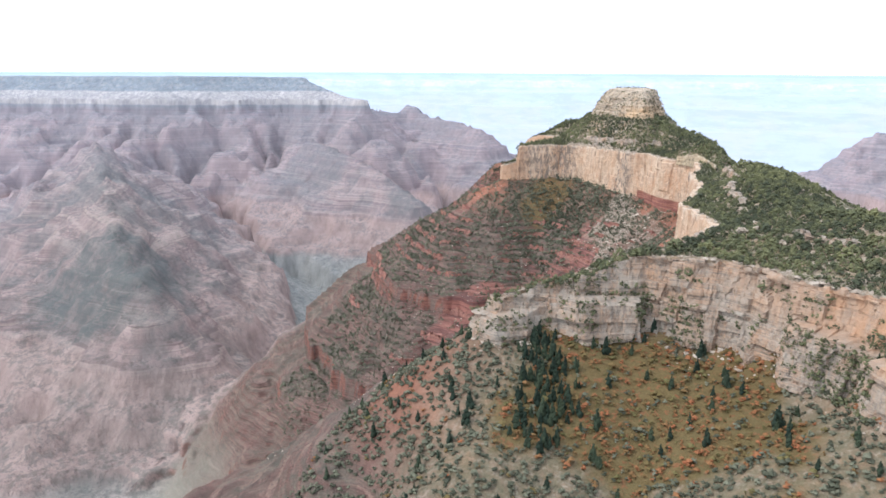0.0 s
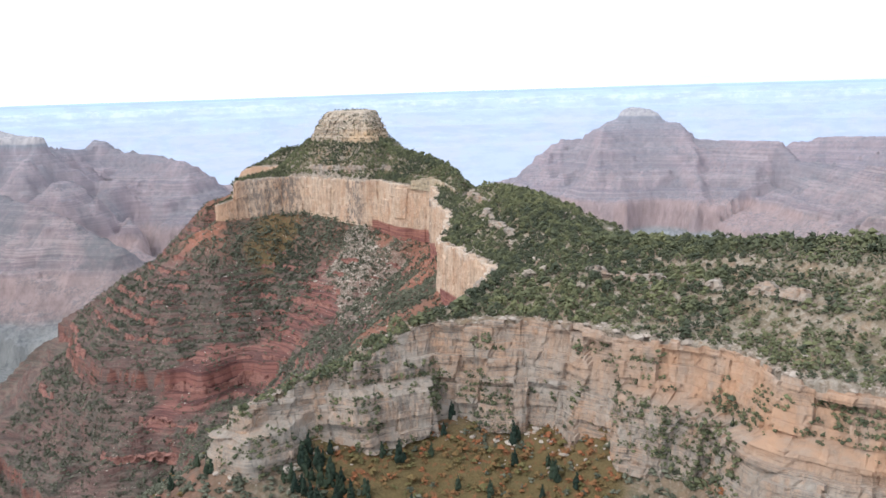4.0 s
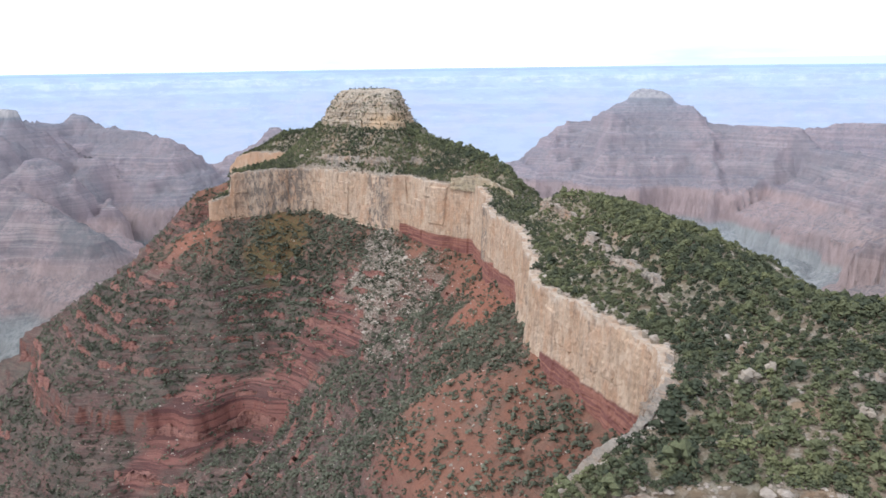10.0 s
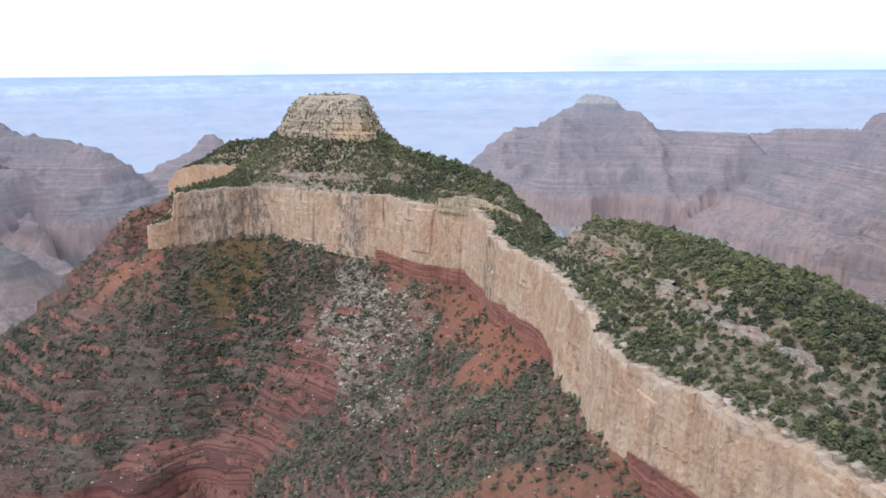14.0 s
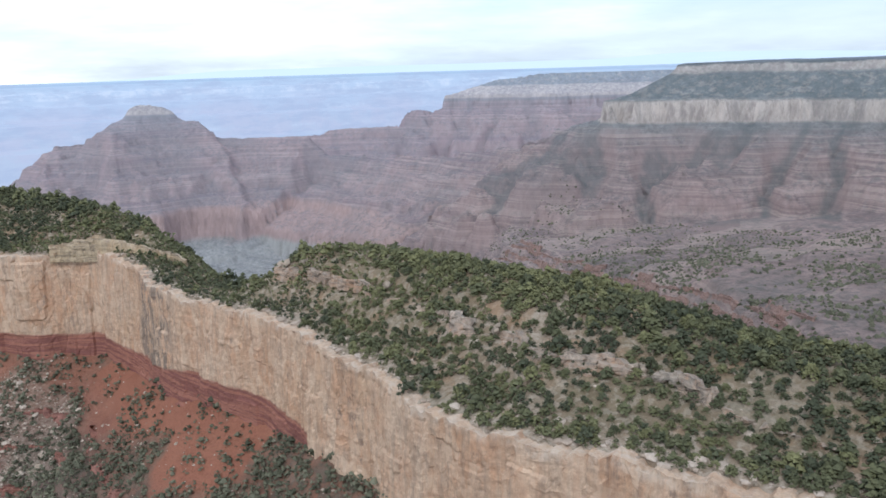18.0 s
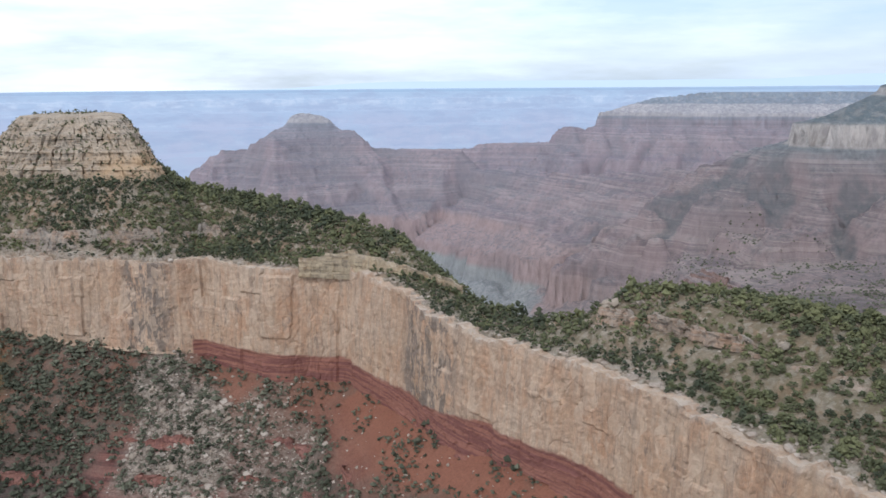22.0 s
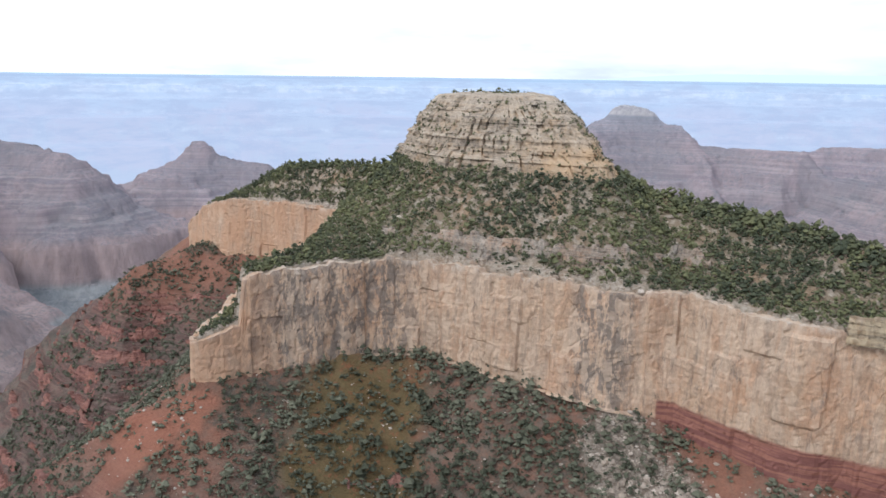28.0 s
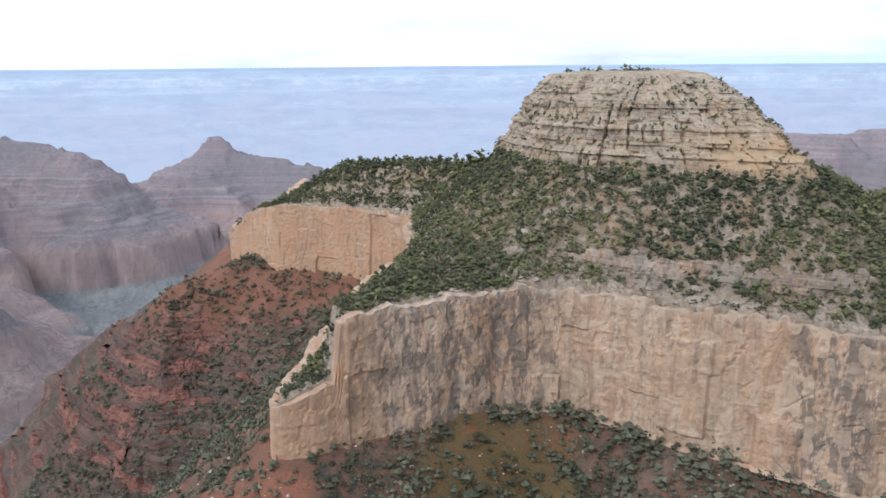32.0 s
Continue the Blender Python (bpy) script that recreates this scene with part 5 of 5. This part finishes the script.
# junipers and pinyons of the top
px, py = sow_even(rng, 3.1, -540, 280, 190, 1450)
keep = at_grid(G_IN, px, py) & (at_grid(G_DR, px, py) > 1.2)
extra_x, extra_y = sow_even(rng, 2.7, -540, 280, 190, 1450)
more = ((at_grid(G_DR, extra_x, extra_y) < 11) & (rng.uniform(0, 1, len(extra_x)) < 0.35)) | ((extra_y > 890) & (rng.uniform(0, 1, len(extra_x)) < 0.55))
more &= at_grid(G_IN, extra_x, extra_y) & (at_grid(G_DR, extra_x, extra_y) > 0.6)
px, py, keep = np.r_[px, extra_x[more]], np.r_[py, extra_y[more]], np.r_[keep, np.ones(more.sum(), bool)]
d_crest, _, _, e_side = nearest(px, py, CREST)
keep &= ~inside(px, py, CAP) & ((e_side < 0) | (d_crest < 42) | ((d_crest < 170) & (rng.uniform(0, 1, len(px)) < 0.22)) | ((py > 880) & (at_grid(G_DR, px, py) < 110))) & (py < 1440) & (px < 250)
cover = 0.86 + 0.22 * smooth(py, 480, 400) + 0.26 * smooth(py, 840, 940) + 0.75 * rough(px, py, 22, 4, 81) + 0.12 * smooth(at_grid(G_DR, px, py), 3, 22)
cover = cover + 0.3 * smooth(d_crest, 26, 8) + 0.2 * (e_side > 0)
keep &= rng.uniform(0, 1, len(px)) < cover
d_crest = d_crest[keep]
px, py = px[keep], py[keep]
order_of = rng.permutation(len(px))[:24000]
px, py = px[order_of], py[order_of]
spots = np.stack([px, py, height_at(px, py) - 0.3], -1)
sizes = (rng.gamma(4.0, 0.26, len(px)) + 0.72) * (1 + 0.3 * smooth(d_crest[order_of], 26, 8)) * (1 + 0.2 * smooth(py, 840, 940) + 0.15 * smooth(py, 480, 400))
talls = sizes * rng.uniform(0.7, 1.1, len(px))
tints = np.clip(0.4 + 0.8 * rough(px, py, 40, 2, 83) + rng.normal(0, 0.28, len(px)), 0, 1)
single = np.flatnonzero((px > -25) & (px < 75) & (py > 430) & (py < 640) & (sizes > 1.6))[:290]
rest = np.setdiff1d(np.arange(len(px)), single)
close_by = (px[rest] < 150) & (py[rest] > 290) & (py[rest] < 660)
for some, shapes, words in ((rest[close_by], [juniper_shape(rng, 11, 20, 0.26, 0.42) for _ in range(16)], "olive green junipers and pinyons on the near ridge"),
                            (rest[~close_by], [juniper_shape(rng, 4, 7) for _ in range(20)], "dark green junipers and pinyons over the ridge top")):
    scattered("junipers", shapes, spots[some], sizes[some], talls[some], tints[some], juniper_mat, words, "trees", rng)

tree_kinds = []
for k in range(5):
    crown = mesh_from("crown", *juniper_shape(rng, 26, 100, 0.2, 0.34), tree_mat)
    trunk = mesh_from("trunk", *trunk_shape(rng, 1.1, 0.13), bark_mat)
    tree_kinds.append((crown.data, trunk.data))
    bpy.data.objects.remove(crown), bpy.data.objects.remove(trunk)
for i in single:
    crown_mesh, trunk_mesh = tree_kinds[i % 5]
    tree = new("juniper_tree")
    tree.matrix_world = Matrix.LocRotScale(spots[i].tolist(), Euler((0, 0, float(i) * 1.7)), (sizes[i], sizes[i], talls[i]))
    tagged(tree, "bushy green juniper on stony buff soil" if tints[i] > 0.45 else "dark green pinyon on stony buff soil", "tree", "trees of the ridge")
    for piece, data in (("trunk", trunk_mesh), ("crown", crown_mesh)):
        ob = new(piece, data)
        ob.parent = tree

# shrubs of the slopes
px, py = sow(rng, 190000, -640, 60, 300, 1340)
dr_ = at_grid(G_DR, px, py)
zz = height_at(px, py)
keep = ~at_grid(G_IN, px, py) & (dr_ > 5) & (zz > -520)
cover = 0.15 + 1.1 * at_grid(g_brush, px, py) + 0.6 * at_grid(g_scree, px, py) - 0.72 * at_grid(g_autumn, px, py) + 0.9 * rough(px, py, 22, 4, 85)
keep &= rng.uniform(0, 1, len(px)) < cover * np.interp(zz, [-520, -330, -200], [0.40, 0.72, 0.95])
px, py, zz = px[keep], py[keep], zz[keep]
sizes = (rng.gamma(4, 0.28, len(px)) + 0.45) * (1.08 + 0.35 * smooth(np.hypot(px + 295, (py - 950) * 0.75), 95, 60))
tints = np.clip(0.45 - 0.12 * smooth(np.hypot(px + 295, (py - 950) * 0.75), 95, 60) + 0.7 * rough(px, py, 30, 2, 86) + rng.normal(0, 0.25, len(px)), 0, 1)
shapes = [juniper_shape(rng, 2, 6, 0.42, 0.62) for _ in range(16)]
pick_ = rng.permutation(len(px))[:38000]
px, py, zz, sizes, tints = px[pick_], py[pick_], zz[pick_], sizes[pick_], tints[pick_]
scattered("slope_shrubs", shapes, np.stack([px, py, zz - 0.25], -1), sizes, sizes * rng.uniform(0.7, 1.1, len(px)), tints, shrub_mat, "grey-green shrubs dotted over the red slopes", "shrubs", rng)

# the bowl under the south cliff, and the autumn patch under the butte
px, py = sow(rng, 15000, -190, 330, 40, 330)
keep = ~at_grid(G_IN, px, py) & (at_grid(G_DR, px, py) > 3)
px, py = px[keep], py[keep]
spots = np.stack([px, py, height_at(px, py) - 0.2], -1)
die = rng.uniform(0, 1, len(px))
gold = at_grid(g_autumn, px, py)
grove = smooth(1.2 + 0.8 * rough(px, py, 25, 3, 87) - np.hypot(px + 48, (py - 215) * 0.6) / 26, 0, 0.4)
grove = np.maximum(grove, 0.8 * smooth(1.0 + rough(px, py, 20, 3, 88) - np.hypot((px + 20) * 0.5, py - 292) / 12, 0, 0.4))
fir = die < 0.02 + 0.30 * grove
leafy = ~fir & (die < 0.06 + 0.6 * gold)
low_ = ~fir & ~leafy & (die < 0.8 - 0.1 * gold + 0.3 * rough(px, py, 25, 3, 89))
sizes = (rng.gamma(6, 0.18, len(px)) + 0.5) * 1.25
tints = rng.uniform(0, 1, len(px)) ** 1.5
fir_shapes = [crown_shape(rng, 9, 26, 2.1, 0.95) for _ in range(4)]
scattered("conifers", fir_shapes, spots[fir], sizes[fir] * 0.9 + 0.4, sizes[fir] * 1.05 + 0.7, tints[fir], conifer_mat, "dark conifers in the brushy bowl", "trees", rng)
scattered("autumn_shrubs", [crown_shape(rng, 3, 5, 0.8, 0.0, True) for _ in range(6)], spots[leafy], sizes[leafy], sizes[leafy] * 0.9, tints[leafy], autumn_mat, "orange and russet autumn shrubs in the bowl", "shrubs", rng)
scattered("bowl_shrubs", [crown_shape(rng, 3, 5, 0.8, 0.0, True) for _ in range(6)], spots[low_], sizes[low_], sizes[low_] * 0.9, tints[low_], shrub_mat, "green shrubs among autumn brush", "shrubs", rng)

# shrubs on the cap
px, py = sow(rng, 1500, -320, -170, 1025, 1235)
brow = [(a[0] + (b[0] - a[0]) * 1.3, a[1] + (b[1] - a[1]) * 1.3) for a, b in zip(CAP, CAP_TOP)]
keep = inside(px, py, brow) & (rng.uniform(0, 1, 1500) < 0.55)
px, py = px[keep], py[keep]
sizes = rng.gamma(6, 0.17, len(px)) + 0.5
on_top = np.stack([px, py, np.full(len(px), -38.2)], -1)
side_spots = np.array([v.co[:] for v in cap_rocks.data.vertices if -80 < v.co.z < -40])
side_spots = side_spots[rng.permutation(len(side_spots))[:1300]]
on_top = np.concatenate([on_top, side_spots])
px = on_top[:, 0]
sizes = np.concatenate([sizes, rng.gamma(4, 0.16, len(side_spots)) + 0.25])
scattered("cap_shrubs", shapes, on_top, sizes, sizes, rng.uniform(0, 0.8, len(px)), juniper_mat, "low dark junipers on the flat cap", "shrubs", rng)

# ---- stones ----
m = Mat("boulder_stone")
c = m.mix(m.per_piece(), (0.34, 0.27, 0.21), (0.60, 0.50, 0.41))
stone_mat = m.done(m.mix(0.5, c, m.ramp(m.noise(size=0.9, detail=5), [(0.3, 0.4), (0.7, 1.0)]), "MULTIPLY"), m.noise(size=0.8, detail=6), 0.8, 0.4)
m = Mat("block_stone")
c = m.mix(m.per_object(), (0.30, 0.245, 0.19), (0.46, 0.37, 0.285))
block_mat = m.done(m.mix(0.5, c, m.ramp(m.noise(size=1.2, detail=6, roughness=0.7), [(0.3, 0.4), (0.7, 1.0)]), "MULTIPLY"), m.noise(size=0.9, detail=6), 0.9, 0.4)
rocks = [ball(rng, 0.7, 0.34) for _ in range(8)]
px, py = sow(rng, 26000, -330, -40, 720, 985)
keep = ~at_grid(G_IN, px, py) & (rng.uniform(0, 1, len(px)) < at_grid(g_scree, px, py) * 0.8)
px, py = px[keep], py[keep]
sizes = 0.35 + rng.pareto(2.8, len(px)).clip(0, 4) * 0.6
scattered("scree", rocks, np.stack([px, py, height_at(px, py) + 0.1], -1), sizes, sizes * rng.uniform(0.7, 1.2, len(px)), sizes, stone_mat, "pale angular blocks of a rockfall below the cliff", "scree", rng)
px, py = sow(rng, 14000, -480, 60, 260, 1200)
keep = ~at_grid(G_IN, px, py) & (at_grid(G_DR, px, py) > 6) & (rng.uniform(0, 1, len(px)) < 0.5)
px, py = px[keep], py[keep]
sizes = 0.35 + rng.pareto(3.0, len(px)).clip(0, 1.5) * 0.6
scattered("slope_stones", rocks, np.stack([px, py, height_at(px, py) + 0.1], -1), sizes, sizes * rng.uniform(0.6, 1.0, len(px)), sizes, stone_mat, "loose pale stones on the red slopes", "stones", rng)
px, py = sow(rng, 22000, -540, 300, 200, 1450)
keep = at_grid(G_IN, px, py) & ~inside(px, py, CAP) & (rng.uniform(0, 1, len(px)) < 0.35 + 0.5 * smooth(at_grid(G_DR, px, py), 22, 4))
px, py = px[keep], py[keep]
sizes = 0.4 + rng.pareto(2.8, len(px)).clip(0, 4) * 0.55
scattered("ridge_stones", rocks, np.stack([px, py, height_at(px, py)], -1), sizes * 1.2, sizes * rng.uniform(0.6, 1.0, len(px)), sizes, stone_mat, "pale weathered stones among the junipers", "stones", rng)

px, py = sow(rng, 16000, -110, 260, 130, 310)
keep = ~at_grid(G_IN, px, py) & (rng.uniform(0, 1, len(px)) < smooth(at_grid(G_DR, px, py) + 10 * rough(px, py, 20, 3, 92), 30, 6) * (0.35 + 0.65 * smooth(px, 10, 70)))
px, py = px[keep], py[keep]
sizes = 0.45 + rng.pareto(2.6, len(px)).clip(0, 4) * 0.6
scattered("talus", rocks, np.stack([px, py, height_at(px, py) + 0.1], -1), sizes * 1.2, sizes * rng.uniform(0.7, 1.1, len(px)), sizes, stone_mat, "pale fallen blocks at the foot of the broken cliff", "talus", rng)

boulder_meshes = []
for k in range(6):
    ob = mesh_from("boulder", *ball(rng, 0.75, 0.3), block_mat)
    mod_mesh = ob.data
    bm = bmesh.new()
    bm.from_mesh(mod_mesh)
    bmesh.ops.subdivide_edges(bm, edges=bm.edges[:], cuts=1, fractal=0.35, seed=k)
    bm.to_mesh(mod_mesh)
    bm.free()
    boulder_meshes.append(mod_mesh)
    bpy.data.objects.remove(ob)
px, py = sow(rng, 2500, -300, -60, 740, 980)
keep = at_grid(g_scree, px, py) * ~at_grid(G_IN, px, py) > 0.6
px, py = px[keep][:110], py[keep][:110]
for i, (x_, y_) in enumerate(zip(px, py)):
    size = 1.0 + 1.4 * rng.uniform() ** 2
    ob = new("boulder", boulder_meshes[i % 6])
    ob.matrix_world = Matrix.LocRotScale((x_, y_, float(height_at(x_, y_)) + 0.2 * size), Euler(rng.uniform(-0.4, 0.4, 3).tolist()), (size * 1.2, size, size))
    tagged(ob, "large pale angular sandstone boulder in the rockfall", "boulder", "boulders of the rockfall")

# pale blocks along the rims
line = np.asarray(RIM[6:-12], float)
seg = np.hypot(*np.diff(line[:, :2], axis=0).T)
run = np.r_[0, np.cumsum(seg)]
u = rng.uniform(0, run[-1], 4200)
px, py, rz = (np.interp(u, run, line[:, k]) for k in range(3))
off = rng.normal(0, 3.0, (4200, 2))
px, py = px + off[:, 0] + 1.0, py + off[:, 1] + 0.5
keep = at_grid(G_IN, px, py) & (at_grid(G_DR, px, py) < 9)
px, py = px[keep], py[keep]
sizes = 0.4 + rng.pareto(3.0, len(px)).clip(0, 2.5) * 0.5
m = Mat("rim_stone")
c = m.mix(m.per_piece(), (0.36, 0.28, 0.215), (0.55, 0.455, 0.375))
rim_stone_mat = m.done(m.mix(0.5, c, m.ramp(m.noise(size=1.1, detail=6), [(0.3, 0.4), (0.7, 1.0)]), "MULTIPLY"), m.noise(size=0.8, detail=6), 0.8, 0.4)
scattered("rim_stones", rocks, np.stack([px, py, height_at(px, py) + 0.2], -1), sizes * 1.3, sizes, sizes, rim_stone_mat, "pale weathered blocks along the cliff rim", "stones", rng)

# shrubs that grow on the broken south face
face_spots = np.array([v.co[:] for v in south_face.data.vertices])
nrm = np.array([v.normal[:] for v in south_face.data.vertices])
flat = np.flatnonzero((np.abs(nrm[:, 2]) > 0.3) & (face_spots[:, 2] < -124) & (rough(face_spots[:, 0], face_spots[:, 1], 22, 3, 90, face_spots[:, 2]) > 0.02))
flat = flat[rng.permutation(len(flat))[:2600]]
sizes = rng.gamma(6, 0.17, len(flat)) + 0.4
scattered("cliff_shrubs", shapes, face_spots[flat], sizes, sizes, rng.uniform(0, 0.8, len(flat)), juniper_mat, "dark shrubs on the ledges of the broken cliff", "shrubs", rng)


# brush on the benches across the side canyon
px, py = sow(rng, 52000, 370, 1250, 420, 1900)
keep = rng.uniform(0, 1, len(px)) < np.clip(0.35 + 0.9 * rough(px, py, 60, 4, 91), 0, 1) * np.interp(np.hypot(px, py - 360), [400, 1800], [0.9, 0.25])
px, py = px[keep][:17000], py[keep][:17000]
sizes = rng.gamma(6, 0.28, len(px)) + 0.8
brush_shapes = [tuft(rng, 0.8, 0.4) for _ in range(8)]
scattered("bench_shrubs", brush_shapes, np.stack([px, py, far_height(px, py) + 0.5], -1), sizes, sizes, np.clip(rng.normal(0.5, 0.3, len(px)), 0, 1), shrub_mat, "grey-green brush on the benches across the side canyon", "shrubs", rng)

# single outcrops of the ridge
block_meshes = []
for k in range(6):
    ob = mesh_from("block", *ball(rng, rng.uniform(0.7, 1.2), 0.36), block_mat)
    block_meshes.append(ob.data)
    bpy.data.objects.remove(ob)
for x_, y_, size, words in ((36, 366, 6.5, "big rounded pale outcrop among the trees"), (46, 372, 4.5, "pale rounded outcrop beside a larger one"), (-17, 716, 4.6, "upright rock at the end of the wooded hump"),
                            (-10, 706, 3.4, "broken rock on the wooded hump"), (-26, 722, 3.2, "pale block below the hump"), (4, 640, 3.6, "pale rock breaking through the junipers"), (9, 560, 3.8, "weathered rock on the wooded slope"),
                            (22, 500, 3.6, "weathered rock above the rim"), (66, 340, 4.2, "pale rock on the wooded slope"), (120, 318, 4.0, "pale rock above the south cliff")):
    outcrop = new("rock_outcrop")
    outcrop.matrix_world = Matrix.LocRotScale((x_, y_, float(height_at(x_, y_)) + 0.25 * size), Euler((0.0, 0.0, x_ * 0.7)), (size * 0.95, size * 0.8, size * 0.85))
    tagged(outcrop, words, "rock")
    for k in range(11):
        a, r = rng.uniform(0, 6.28), rng.uniform(0, 0.75)
        block = new("block", block_meshes[k % 6])
        block.parent = outcrop
        block.matrix_local = Matrix.LocRotScale((math.cos(a) * r, math.sin(a) * r, rng.uniform(-0.3, 0.75 - 0.6 * r)), Euler((0.0, 0.0, a)), [rng.uniform(0.25, 0.55)] * 3)
